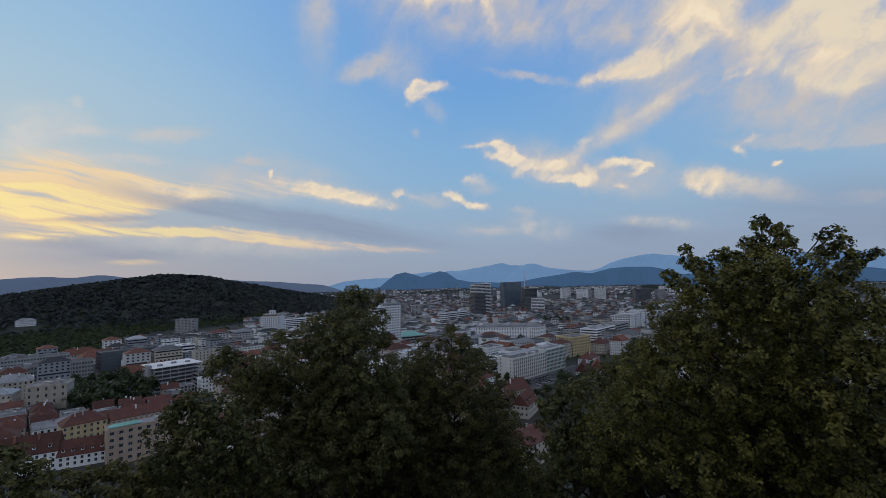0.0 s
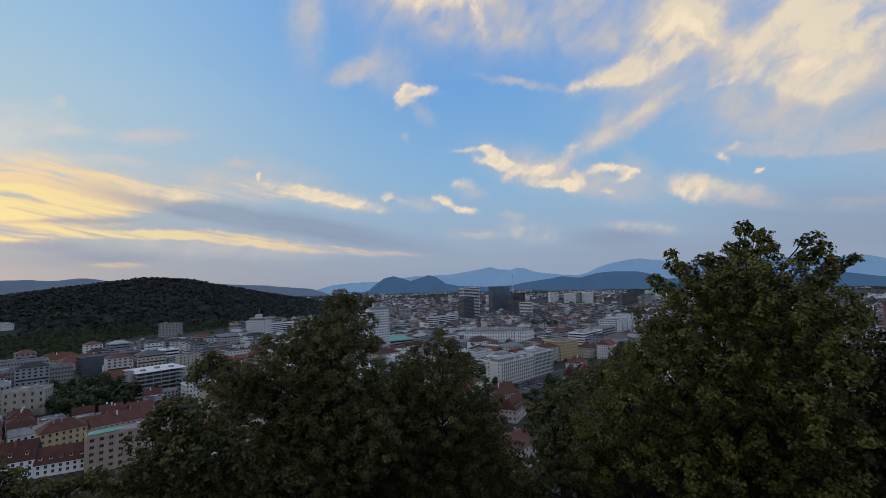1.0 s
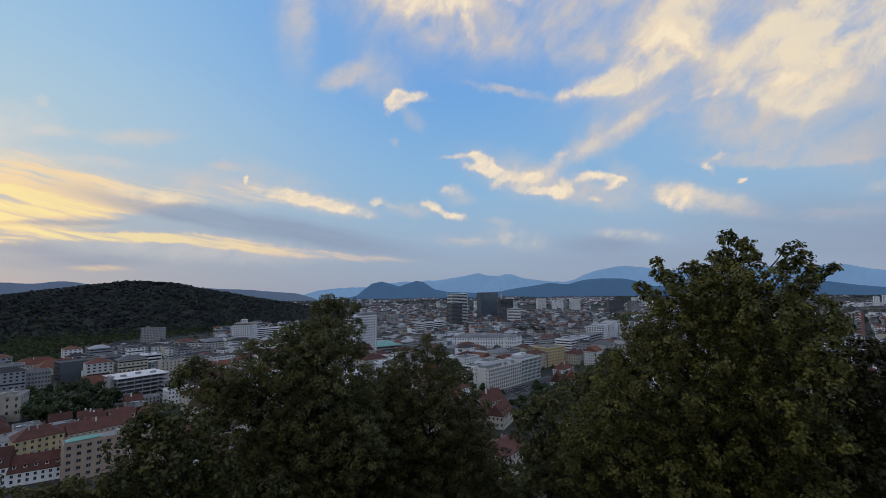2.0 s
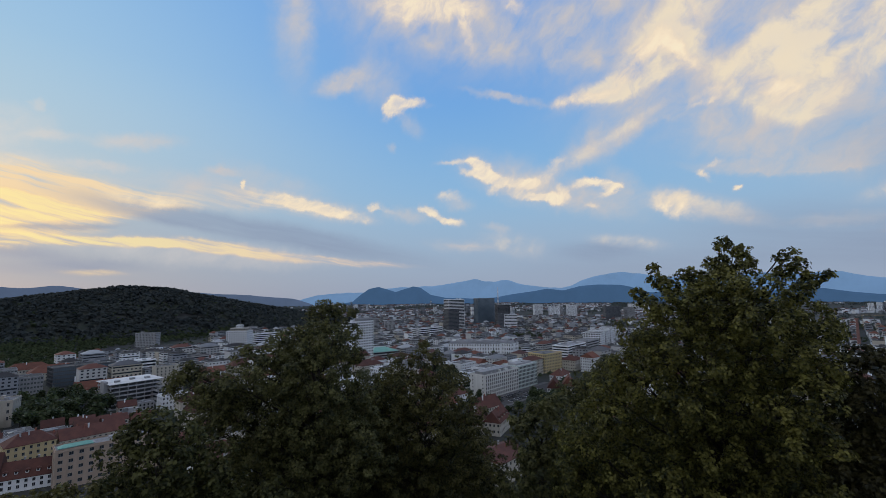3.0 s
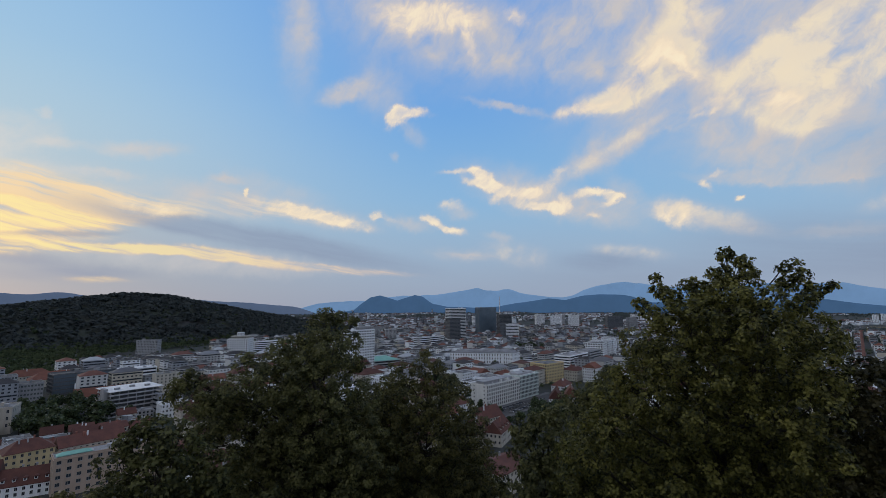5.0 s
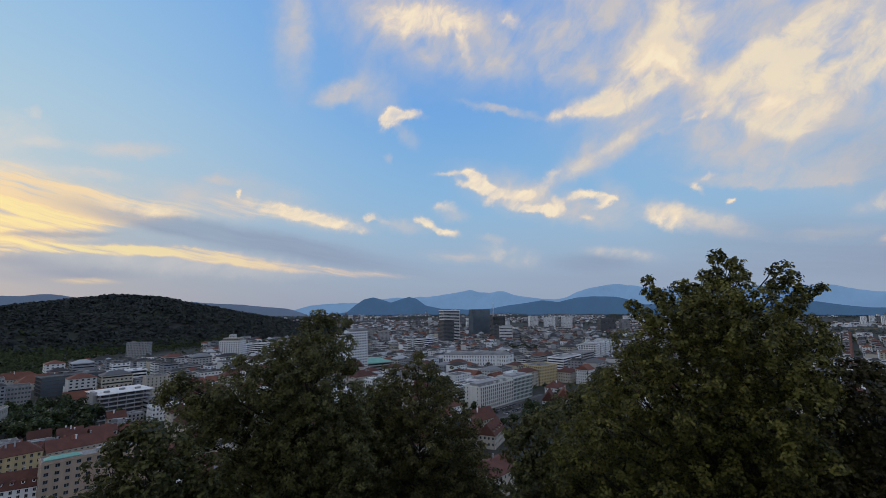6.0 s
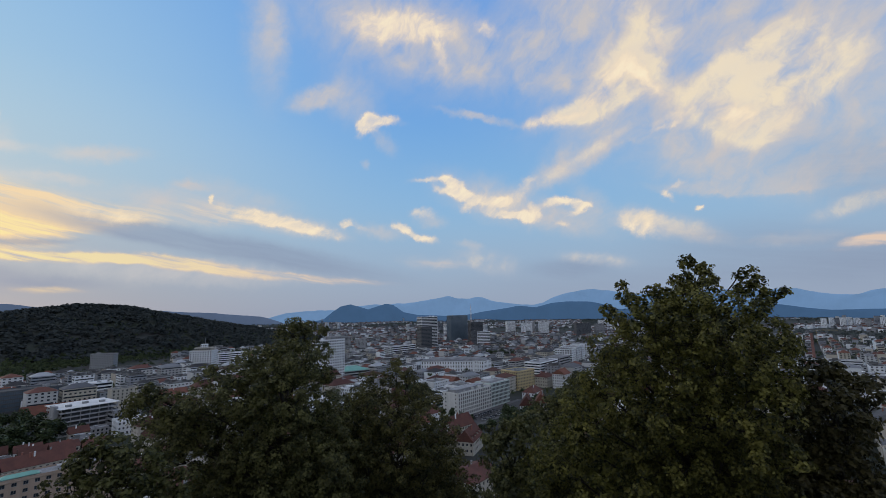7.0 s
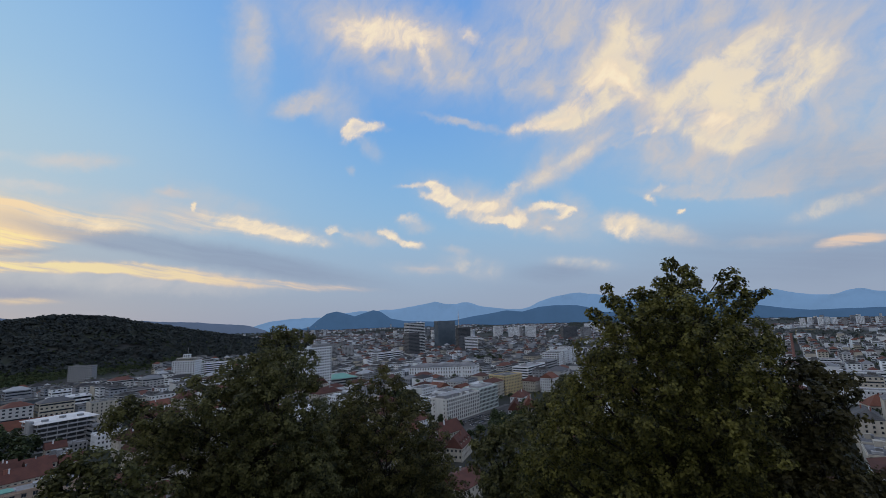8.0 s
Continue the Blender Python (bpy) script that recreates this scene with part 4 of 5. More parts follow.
# centre foreground: red roofs under the office block
building(40, 312, 62, 26, 13, 10, 3, STONE, "grey-white old-town house with steep red roof and dormers", "town_house", roof="gable", rise=9, chimneys=2, dormers=5)
building(58, 318, 62, 24, 12, 9, 2, CREAM, "cream old-town house with steep red roof", "town_house", roof="gable", rise=8, chimneys=1, dormers=4)
building(50, 352, 40, 24, 13, 10, 3, CREAM, "cream old-town house with red roof", "town_house", roof="gable", rise=8, chimneys=2)
building(30, 395, 40, 20, 14, 11, 3, WHITE, "white house with dark brown roof", "town_house", roof="gable", rise=6, chimneys=2)
building(136, 424, 70, 20, 12, 9, 3, WHITE, "white gabled house with steep red roof", "town_house", roof="gable", rise=9, chimneys=1)
building(154, 434, 70, 20, 12, 9, 2, CREAM, "cream gabled house with bright red roof", "town_house", roof="gable", rise=9, roof_mat=ORANGE, chimneys=1)
building(158, 486, 50, 26, 14, 9, 2, WHITE, "white house with dull red roof", "town_house", roof="hip", rise=6, chimneys=1)
# on the wooded hill and at its foot
building(-952, 985, 38, 34, 18, 12, 3, WHITE, "white villa among the trees of the hill", "villa", roof="hip", rise=6, roof_mat=FLAT, z=float(terrain(-946, 1003)) - 1.5)
building(-640, 1500, 62, 190, 16, 15, 4, WHITE, "long low white building at the hill foot", "institute", ribbon=True, win_h=1.8, extras=2)
# far blocks that stand out
for bx, by, bw, bh, wl in ((455, 1690, 34, 56, WHITE), (512, 1675, 40, 50, WHITE), (665, 1530, 60, 50, DARK), (742, 1530, 34, 46, GREY), (300, 1650, 40, 30, WHITE), (600, 1900, 40, 44, GREY), (655, 1890, 44, 46, WHITE),
                           (-160, 1250, 24, 34, CREAM), (-130, 1240, 26, 36, GREY), (-85, 1180, 28, 32, GREY)):
    building(bx, by, 10, bw, 18, bh, int(bh / 3.1), wl, "slab apartment block with rows of small windows", "apartment_block", bay=3.4, win_w=1.8, win_h=1.6, group="apartment blocks on the plain")
for ba, bd, bw, bh in ((47.2, 2620, 18, 40), (47.8, 2640, 16, 43), (48.6, 2600, 18, 44), (49.1, 2610, 16, 45), (49.6, 2620, 18, 42), (51.4, 2630, 24, 44), (26.0, 2300, 30, 44), (26.8, 2320, 34, 50), (27.6, 2280, 26, 42)):
    building(bd * math.sin(radians(ba)), bd * math.cos(radians(ba)), -40, bw, 20, bh, int(bh / 3.1), WHITE, "far white high-rise apartment block", "apartment_block", bay=4.5, win_w=2.0, win_h=1.5, extras=1, group="apartment blocks on the plain")
building(650, 640, -40, 70, 16, 16, 4, WHITE, "long white apartment building with window bands", "apartment_block", ribbon=True, win_h=1.6)
building(560, 480, -28, 52, 18, 17, 4, WHITE, "white apartment building with terraces", "apartment_block", ribbon=True, win_h=1.6, extras=3)
building(470, 395, -40, 40, 18, 14, 3, WHITE, "white house with black flat attic", "apartment_house", bay=3.2, extras=2)
building(430, 345, -30, 34, 18, 10, 2, CREAM, "house with big orange tile roof", "town_house", roof="hip", roof_mat=ORANGE, rise=9, chimneys=2)


road = tagged(new("road", box_mesh("road", [(-20, -26, 0.02, 110, -6, 0.06)], ASPHALT)), "grey asphalt street in front of the office block", "road", kind="structure")
road.matrix_basis = pose(65, 428, 0, 0, 0, 44)
kerb = tagged(new("pavement", box_mesh("pavement", [(-20, -6, 0.02, 110, -0.02, 0.18), (-20, -30, 0.02, 110, -26, 0.18)], PAVING)), "pale concrete pavement with kerb along the street", "pavement", kind="structure")
kerb.matrix_basis = pose(65, 428, 0, 0, 0, 44)


def car(x, y, turn, first=[]):
    m = pose(x, y, 0.06, 0, 0, turn)
    if first:
        return copy_thing(first[0], m)
    root = thing("parked_car", m, "small parked car beside the office block", "car", "parked cars")
    bm = bmesh.new()
    bmesh.ops.create_cube(bm, size=1, matrix=Matrix.Translation((0, 0, 0.58)) @ Matrix.Diagonal((4.3, 1.75, 0.62, 1)))
    bmesh.ops.bevel(bm, geom=bm.edges[:], offset=0.14, segments=2, affect="EDGES")
    me = bpy.data.meshes.new("body")
    bm.to_mesh(me)
    bm.free()
    me.materials.append(CARS)
    part("body", me, root)
    cab = np.array([(-1.7, -0.8, 0.85), (1.0, -0.8, 0.85), (1.0, 0.8, 0.85), (-1.7, 0.8, 0.85), (-1.2, -0.65, 1.45), (0.3, -0.65, 1.45), (0.3, 0.65, 1.45), (-1.2, 0.65, 1.45)])
    part("cabin", mesh_np("cabin", cab, [(0, 1, 5, 4), (1, 2, 6, 5), (2, 3, 7, 6), (3, 0, 4, 7), (4, 5, 6, 7)], GLASS), root, "dark glazed cabin")
    bm = bmesh.new()
    bmesh.ops.create_cone(bm, segments=14, radius1=0.32, radius2=0.32, depth=0.22, cap_ends=True)
    me = bpy.data.meshes.new("wheel")
    bm.to_mesh(me)
    bm.free()
    me.materials.append(RUBBER)
    for wx in (-1.3, 1.3):
        for wy in (-0.78, 0.78):
            part("wheel", me, root, m=pose(wx, wy, 0.32, 90, 0, 0))
    first.append(root)
    return root


for row, (off, n) in enumerate(((-9.0, 16), (-15.0, 13), (-22.5, 15))):
    for k in range(n):
        if (k * 7 + row * 3) % 5 == 0:
            continue
        lx, ly = 2 + k * (5.6 if row == 1 else 3.1) + row * 3, off
        c44, s44 = math.cos(radians(44)), math.sin(radians(44))
        car(65 + lx * c44 - ly * s44, 428 + lx * s44 + ly * c44, 44 + (0 if row == 1 else 90))


def round_tower(name, x, y, r0, r1, h, material, label, category, z=0.0, n=20):
    root = thing(name, pose(x, y, z), label, category)
    bm = bmesh.new()
    bmesh.ops.create_cone(bm, segments=n, radius1=r0, radius2=r1, depth=h, cap_ends=True, matrix=Matrix.Translation((0, 0, h / 2)))
    me = bpy.data.meshes.new("shaft")
    bm.to_mesh(me)
    bm.free()
    me.materials.append(material)
    part("shaft", me, root)
    return root


CHIMNEY = mat("faded_brick", (0.25, 0.135, 0.12), 0.9, (0.18, 0.10, 0.09), scale=0.4, fine_scale=3.0)
chim = round_tower("factory_chimney", 680, 650, 2.4, 1.6, 55, CHIMNEY, "tall red brick factory chimney", "chimney")
part("rim", box_mesh("rim", [(-1.9, -1.9, 53.6, 1.9, 1.9, 55.2)], CHIMNEY), chim)
mast = round_tower("radio_mast", 243.5, 1318, 1.5, 0.4, 54, REDPAINT, "slim red and white radio mast on an office tower", "mast", z=66.5, n=10)
for q in range(3):
    part("white_section", box_mesh("white_section", [(-1.35 + q * 0.2, -1.35 + q * 0.2, 8 + q * 14, 1.35 - q * 0.2, 1.35 - q * 0.2, 14 + q * 14)], WHITE), mast)
round_tower("flag_pole", -338, 877, 0.5, 0.2, 12, METAL, "thin metal flagpole on the old high-rise", "flagpole", z=47.3, n=8)


def market_stall(x, y, turn):
    """A stall under a sagging turquoise tarpaulin with an orange end panel, on thin posts."""
    turq = mat("turquoise_tarpaulin", (0.20, 0.52, 0.52), 0.6, (0.15, 0.42, 0.43), scale=0.8, fine_scale=5.0)
    orange = mat("orange_tarpaulin", (0.55, 0.20, 0.08), 0.6, (0.45, 0.16, 0.07), scale=0.8, fine_scale=5.0)
    root = thing("market_stall", pose(x, y, 0, 0, 0, turn), "market stall under a turquoise tarpaulin with an orange end", "stall")
    part("canopy", hip_mesh("canopy", 7.0, 4.0, 2.6, 1.3, turq, over=0.3), root)
    part("end_panel", box_mesh("end_panel", [(-2.4, 0, 2.5, -0.4, 4.0, 2.75), (-2.4, -0.05, 2.0, -0.4, 0.0, 2.7)], orange), root, "orange side awning")
    post = box_mesh("post", [(-0.06, -0.06, 0, 0.06, 0.06, 2.75)], METAL)
    for px_, py_ in ((0.1, 0.1), (6.9, 0.1), (0.1, 3.9), (6.9, 3.9), (-2.2, 0.2), (-2.2, 3.8)):
        part("post", post, root, m=pose(px_, py_, 0))
    part("counter", box_mesh("counter", [(0.4, 0.3, 0, 6.6, 1.1, 0.9)], CREAM), root)


market_stall(53.5, 271, -11)


def crane(x, y, h, turn):
    """A tower crane: lattice mast, long jib with tie bars, counter-jib with its weight, cab."""
    paint = mat("crane_paint", (0.42, 0.30, 0.12), 0.6, (0.30, 0.22, 0.10))
    root = thing("tower_crane", pose(x, y, 0, 0, 0, turn), "tall ochre tower crane over low roofs", "crane")
    legs = [(a - 0.15, b - 0.15, 0, a + 0.15, b + 0.15, h) for a in (-0.9, 0.9) for b in (-0.9, 0.9)]
    rungs = [(-0.9, b - 0.1, zz, 0.9, b + 0.1, zz + 0.2) for zz in np.arange(1.5, h, 1.8) for b in (-0.9, 0.9)]
    part("mast", box_mesh("mast", legs + rungs, paint), root)
    jib = [(0, b - 0.12, h, 42, b + 0.12, h + 0.3) for b in (-0.6, 0.6)] + [(0, -0.12, h + 1.5, 42, 0.12, h + 1.75)] + [(k, -0.1, h + 0.3, k + 0.2, 0.1, h + 1.5) for k in range(2, 42, 3)]
    part("jib", box_mesh("jib", jib, paint), root)
    part("counter_jib", box_mesh("counter_jib", [(-13, -0.7, h, 0, 0.7, h + 0.4)], paint), root)
    part("counterweight", box_mesh("counterweight", [(-12.8, -1.0, h - 1.8, -9.8, 1.0, h + 0.6)], GREY), root, "grey concrete counterweight")
    part("cab", box_mesh("cab", [(1.0, -1.9, h - 2.2, 2.8, -0.7, h - 0.1)], WHITE), root, "small white cab")


crane(1092, 1029, 36, -47)

# ---------- the rest of the inner city, block by block ----------
rnd = random.Random(11)
GRID = 44.0
GC, GS = math.cos(radians(GRID)), math.sin(radians(GRID))


def free(x, y, half_w, half_d, turn=GRID):
    """No overlap with what stands already (turned boxes, by separating axes)."""
    def axes(a):
        return (math.cos(radians(a)), math.sin(radians(a))), (-math.sin(radians(a)), math.cos(radians(a)))
    for bx, by, bt, bw, bd in BUILT:
        dx, dy = bx - x, by - y
        if abs(dx) + abs(dy) > 220:
            continue
        apart = False
        for ux, uy in (*axes(turn), *axes(bt)):
            gap = abs(dx * ux + dy * uy)
            (ax, ay), (cx, cy) = axes(turn)
            (ex, ey), (fx, fy) = axes(bt)
            ra = half_w * abs(ax * ux + ay * uy) + half_d * abs(cx * ux + cy * uy)
            rb = bw * abs(ex * ux + ey * uy) + bd * abs(fx * ux + fy * uy)
            if gap > ra + rb + 0.5:
                apart = True
                break
        if not apart:
            return False
    return True


PLAZAS = [(100, 425, 34), (128, 462, 26), (78, 392, 30), (92, 345, 30), (60, 300, 40)]
PARKS = [(-290, 392, 40), (-330, 440, 40), (150, 400, 30), (178, 440, 30), (-1000, 1000, 330), (-330, 1150, 90), (240, 960, 45), (20, 560, 28), (-640, 640, 60), (-760, 820, 150), (600, 1250, 120), (120, 385, 26), (86, 380, 34)]


def in_park(x, y):
    return any(math.hypot(x - a, y - b) < r for a, b, r in PARKS)


STYLES = [
    (WHITE, "flat", FLAT, "white plaster town house with a flat grey roof"), (CREAM, "hip", TILE, "cream town house with a red tile roof"),
    (WHITE, "hip", TILE, "white town house with a dark red tile roof"), (GREY, "flat", FLAT, "grey office building with a flat roof"),
    (WHITE, "flat", PALE_ROOF, "white office building with a pale flat roof"), (CREAM, "flat", FLAT, "cream apartment house with a flat roof"),
    (CREAM, "gable", TILE, "cream house with a steep red roof"), (STONE, "hip", FLAT, "pale stone house with a grey roof"), (WHITE, "gable", ORANGE, "white house with an orange tile roof")]
mid_walls, mid_glass, mid_flat, mid_hip = [], [], [], []
count = 0
cells = []
for iu in range(-70, 70):
    for iv in range(-70, 70):
        gu, gv = iu * 31.0 + (iu // 3) * 11.0, iv * 25.0 + (iv // 2) * 13.0
        x, y = gu * GC - gv * GS, gu * GS + gv * GC
        if math.hypot(x, y) < 850:
            cells.append((math.hypot(x, y), x, y))
for iu in range(-85, 85):
    for iv in range(-85, 85):
        gu, gv = iu * 22.0 + (iu // 3) * 9.0, iv * 18.0 + (iv // 2) * 9.0
        x, y = gu * GC - gv * GS, gu * GS + gv * GC
        if math.hypot(x, y) >= 850:
            cells.append((math.hypot(x, y), x, y))
cells.sort()
for r, x, y in cells:
    a = math.degrees(math.atan2(x, y))
    if not (255 < r < 1750 and -62 < a < 66) or in_park(x, y) or float(terrain(x, y)) > 4:
        continue
    if r > np.interp(a, (-62, -38, -34, -24, -18, -14), (780, 820, 1080, 1250, 1500, 1750)):
        continue
    if any(math.hypot(x - p, y - q) < k + 8 for p, q, k in PLAZAS) or (r < 470 and a < -29) or (r < 600 and -42 < a < -26) or (430 < r < 600 and 12 < a < 25):
        continue
    if rnd.random() < (0.08 if r < 1000 else 0.26) + (0.22 if a > 38 and r > 900 else 0.0):
        continue
    w, d = rnd.uniform(17, 31), rnd.uniform(13, 22)
    turn = GRID if rnd.random() < 0.7 else GRID + 90
    low = r < 420
    h = rnd.uniform(9, 14) if low else rnd.choice((11, 13, 14, 16, 17, 18, 20, 22, 24)) * (0.75 if r > 1100 else 1.0)
    if 0 < a < 17 and 430 < r < 740:
        h = rnd.uniform(8, 12)
    if -7 < a < 15 and 740 < r < 1010:
        h = rnd.uniform(8, 14)
    if r >= 850:
        w, d = rnd.uniform(11, 20), rnd.uniform(9, 15)
        h = rnd.choice((6, 7, 8, 9, 10, 11, 12, 13, 15, 20))
    if a < -24:
        h = min(h, 100 - 0.091 * r)
        if h < 6:
            continue
    if turn != GRID:
        w, d = d, w
    if not free(x, y, w / 2 + 0.3, d / 2 + 0.3, turn):
        continue
    c, s = math.cos(radians(turn)), math.sin(radians(turn))
    ax, ay = x - c * w / 2 + s * d / 2, y - s * w / 2 - c * d / 2
    if count < 205:
        count += 1
        wall, rf, rm, lab = STYLES[rnd.choices(range(9), (0.4, 2, 1, 3, 0.6, 3, 2, 3, 0.6) if a > 36 else (2, 3, 3, 1, 0.5, 1, 4, 1, 3) if low else (4.5, 3.4, 4.0, 2.4, 3, 1.8, 2.0, 1.6, 1.6))[0]]
        building(ax, ay, turn, w, d, h, max(2, int(h / 3.3)), wall, lab, "town_house", roof=rf, roof_mat=rm, rise=rnd.uniform(4, 6.5), bay=rnd.choice((3.0, 3.4, 3.8)),
                 ribbon=rf == "flat" and rnd.random() < 0.4, extras=rnd.randint(3, 7), chimneys=rnd.randint(1, 4), group="inner city blocks", seed=count, blank=(2,))
    else:
        BUILT.append((x, y, turn, w / 2, d / 2))
        m = np.array([[c, -s], [s, c]])

        def turned(rows, store, ax=ax, ay=ay, m=m):
            v, _ = boxes_np(rows)
            v[:, :2] = v[:, :2] @ m.T + (ax, ay)
            store.append(v)
        turned([(0, 0, 0, w, d, h)], mid_walls)
        st = max(2, int(h / 3.3))
        rows = []
        for k in range(st):
            z0 = 0.9 + k * h / st
            if r > 1150 or rnd.random() < 0.35:
                rows += [(0.8, -0.06, z0, w - 0.8, 0.1, z0 + 1.5), (-0.06, 0.8, z0, 0.1, d - 0.8, z0 + 1.5)]
            else:
                nb = int(w / 4.2)
                rows += [((i + 0.28) * w / nb, -0.06, z0, (i + 0.72) * w / nb, 0.1, z0 + 1.6) for i in range(nb)]
                nd = int(d / 4.2)
                rows += [(-0.06, (i + 0.28) * d / nd, z0, 0.1, (i + 0.72) * d / nd, z0 + 1.6) for i in range(nd)]
        turned(rows, mid_glass)
        if rnd.random() < 0.5:
            turned([(-0.2, -0.2, h, w + 0.2, d + 0.2, h + 0.7)], mid_flat)
            for _ in range(rnd.randint(2, 6)):
                bx, by = rnd.uniform(1, w - 5), rnd.uniform(1, d - 5)
                turned([(bx, by, h + 0.7, bx + rnd.uniform(2, 5), by + rnd.uniform(2, 5), h + rnd.uniform(1.6, 3.6))], mid_flat)
        else:
            e = min(w, d) * 0.5
            p = np.array([(-0.5, -0.5, h), (w + 0.5, -0.5, h), (w + 0.5, d + 0.5, h), (-0.5, d + 0.5, h),
                          (e, d / 2, h + 4.5) if w >= d else (w / 2, e, h + 4.5), (w - e + 0.05, d / 2, h + 4.5) if w >= d else (w / 2, d - e + 0.05, h + 4.5)])
            p[:, :2] = p[:, :2] @ m.T + (ax, ay)
            mid_hip.append((p, w >= d))


# small old houses between the palace, the park and the front street
q = 0
for iu in range(-20, 20):
    for iv in range(8, 36):
        gu, gv = iu * 17.0, iv * 14.5
        x, y = gu * GC - gv * GS, gu * GS + gv * GC
        r, a = math.hypot(x, y), math.degrees(math.atan2(x, y))
        if not (352 < r < 500 and -54 < a < -30) or math.hypot(x + 290, y - 392) < 42 or math.hypot(x + 330, y - 440) < 36:
            continue
        w, d = rnd.uniform(12, 16.5), rnd.uniform(9, 13)
        turn = GRID + rnd.uniform(-6, 6)
        if not free(x, y, w / 2, d / 2, turn):
            continue
        q += 1
        c, s = math.cos(radians(turn)), math.sin(radians(turn))
        wall, rf, rm, lab = rnd.choice(((STONE, "gable", TILE, "small stone house with a dark red roof"), (CREAM, "gable", TILE, "small cream house with a dark red roof"),
                                        (CREAM, "hip", TILE, "small cream house with a dark red hipped roof"), (GREY, "flat", FLAT, "low grey house with a flat roof"),
                                        (WHITE, "gable", TILE, "small white house with a dark red roof")))
        building(x - c * w / 2 + s * d / 2, y - s * w / 2 - c * d / 2, turn, w, d, rnd.uniform(5.5, 9), 2, wall, lab, "town_house", roof=rf, roof_mat=rm, rise=rnd.uniform(3, 5), chimneys=rnd.randint(1, 2),
                 extras=rnd.randint(1, 3), group="old quarter houses", seed=q + 500, blank=(2,))


def stuff(name, me, label, category):
    return tagged(new(name, me), label, category, kind="stuff")


def gathered(name, blocks, material):
    v = np.concatenate(blocks)
    f = (CUBE_F[None] + 8 * np.arange(len(v) // 8)[:, None, None]).reshape(-1, 4)
    return mesh_np(name, v, f, material)


stuff("outer_town_walls", gathered("outer_town_walls", mid_walls, HOUSES), "crowd of white, cream and grey town buildings", "buildings")
gv = np.concatenate(mid_glass).reshape(-1, 8, 3)
wide = np.abs(gv[:, 4, :2] - gv[:, 0, :2]).sum(1) > np.abs(gv[:, 2, :2] - gv[:, 0, :2]).sum(1)
gf = np.where(wide[:, None, None], np.stack((CUBE_F[2], CUBE_F[3], CUBE_F[5]))[None], np.stack((CUBE_F[0], CUBE_F[1], CUBE_F[5]))[None])
gf = (gf + 8 * np.arange(len(gv))[:, None, None]).reshape(-1, 4)
stuff("outer_town_windows", mesh_np("outer_town_windows", gv.reshape(-1, 3), gf, GLASS), "dark windows of the town buildings", "windows")
stuff("outer_town_flat_roofs", gathered("outer_town_flat_roofs", mid_flat, FLAT), "flat grey roofs with rooftop huts", "roofs")
hv, hf = [], []
for i, (p, long) in enumerate(mid_hip):
    hv.append(p)
    o = 6 * i
    hf += [(o, o + 1, o + 5, o + 4), (o + 2, o + 3, o + 4, o + 5), (o + 1, o + 2, o + 5, o + 5), (o + 3, o, o + 4, o + 4)] if long else \
          [(o + 1, o + 2, o + 5, o + 4), (o + 3, o, o + 4, o + 5), (o, o + 1, o + 4, o + 4), (o + 2, o + 3, o + 5, o + 5)]
tri = [tuple(dict.fromkeys(f)) for f in hf]
me = bpy.data.meshes.new("outer_town_red_roofs")
me.from_pydata(np.concatenate(hv).tolist(), [], tri)
me.polygons.foreach_set("use_smooth", np.zeros(len(tri), dtype=bool))
me.materials.append(ROOFS)
stuff("outer_town_red_roofs", me, "red and brown hipped roofs of the town", "roofs")

# suburbs out to the hills
g = np.random.default_rng(5)
n = 15000
ra, aa = np.sqrt(g.uniform(1700 ** 2, 4550 ** 2, n)), np.radians(g.uniform(-24, 68, n))
x, y = ra * np.sin(aa), ra * np.cos(aa)
dense = fbm(x / 240, y / 240, 3, 1.0)
keep = (dense > -0.1 + (ra - 1700) / 3600) & (terrain(x, y) < 4)
x, y, ra = x[keep], y[keep], ra[keep]
tall = (fbm(x / 300, y / 300, 2, 5.0) > 0.75) & (g.random(len(x)) < 0.35)
h = np.where(tall, g.uniform(22, 48, len(x)), g.uniform(6, 15, len(x)))
w, d = g.uniform(8, 24, len(x)), g.uniform(8, 14, len(x))
turn = np.radians(np.where(g.random(len(x)) < 0.5, 44, 134) + g.uniform(-25, 25, len(x)))
ct, st = np.cos(turn), np.sin(turn)


def many_boxes(x, y, z0, z1, w, d, ct, st):
    v = np.repeat(CUBE_V[None], len(x), 0)
    lx, ly = v[:, :, 0] * w[:, None], v[:, :, 1] * d[:, None]
    return np.stack((x[:, None] + lx * ct[:, None] - ly * st[:, None], y[:, None] + lx * st[:, None] + ly * ct[:, None],
                     z0[:, None] + (v[:, :, 2] + 0.5) * (z1 - z0)[:, None]), -1)


stuff("suburb_walls", gathered("suburb_walls", [many_boxes(x, y, 0 * h, h, w, d, ct, st).reshape(-1, 3)], SUBURB_HAZED), "far suburb houses and blocks in white and haze-tinted grey", "buildings")
stuff("suburb_roofs", gathered("suburb_roofs", [many_boxes(x, y, h + 0.05, h + np.where(tall, 1.0, 2.6), w * np.where(tall, 1, 0.9), d * np.where(tall, 1, 0.7), ct, st).reshape(-1, 3)], ROOFS),
      "red and grey roofs of the suburbs", "roofs")
sel = tall
bands = [many_boxes(x[sel], y[sel], h[sel] * k / 9 + 1.0, h[sel] * k / 9 + 2.6, w[sel] + 0.2, d[sel] + 0.2, ct[sel], st[sel]).reshape(-1, 3) for k in range(9)]
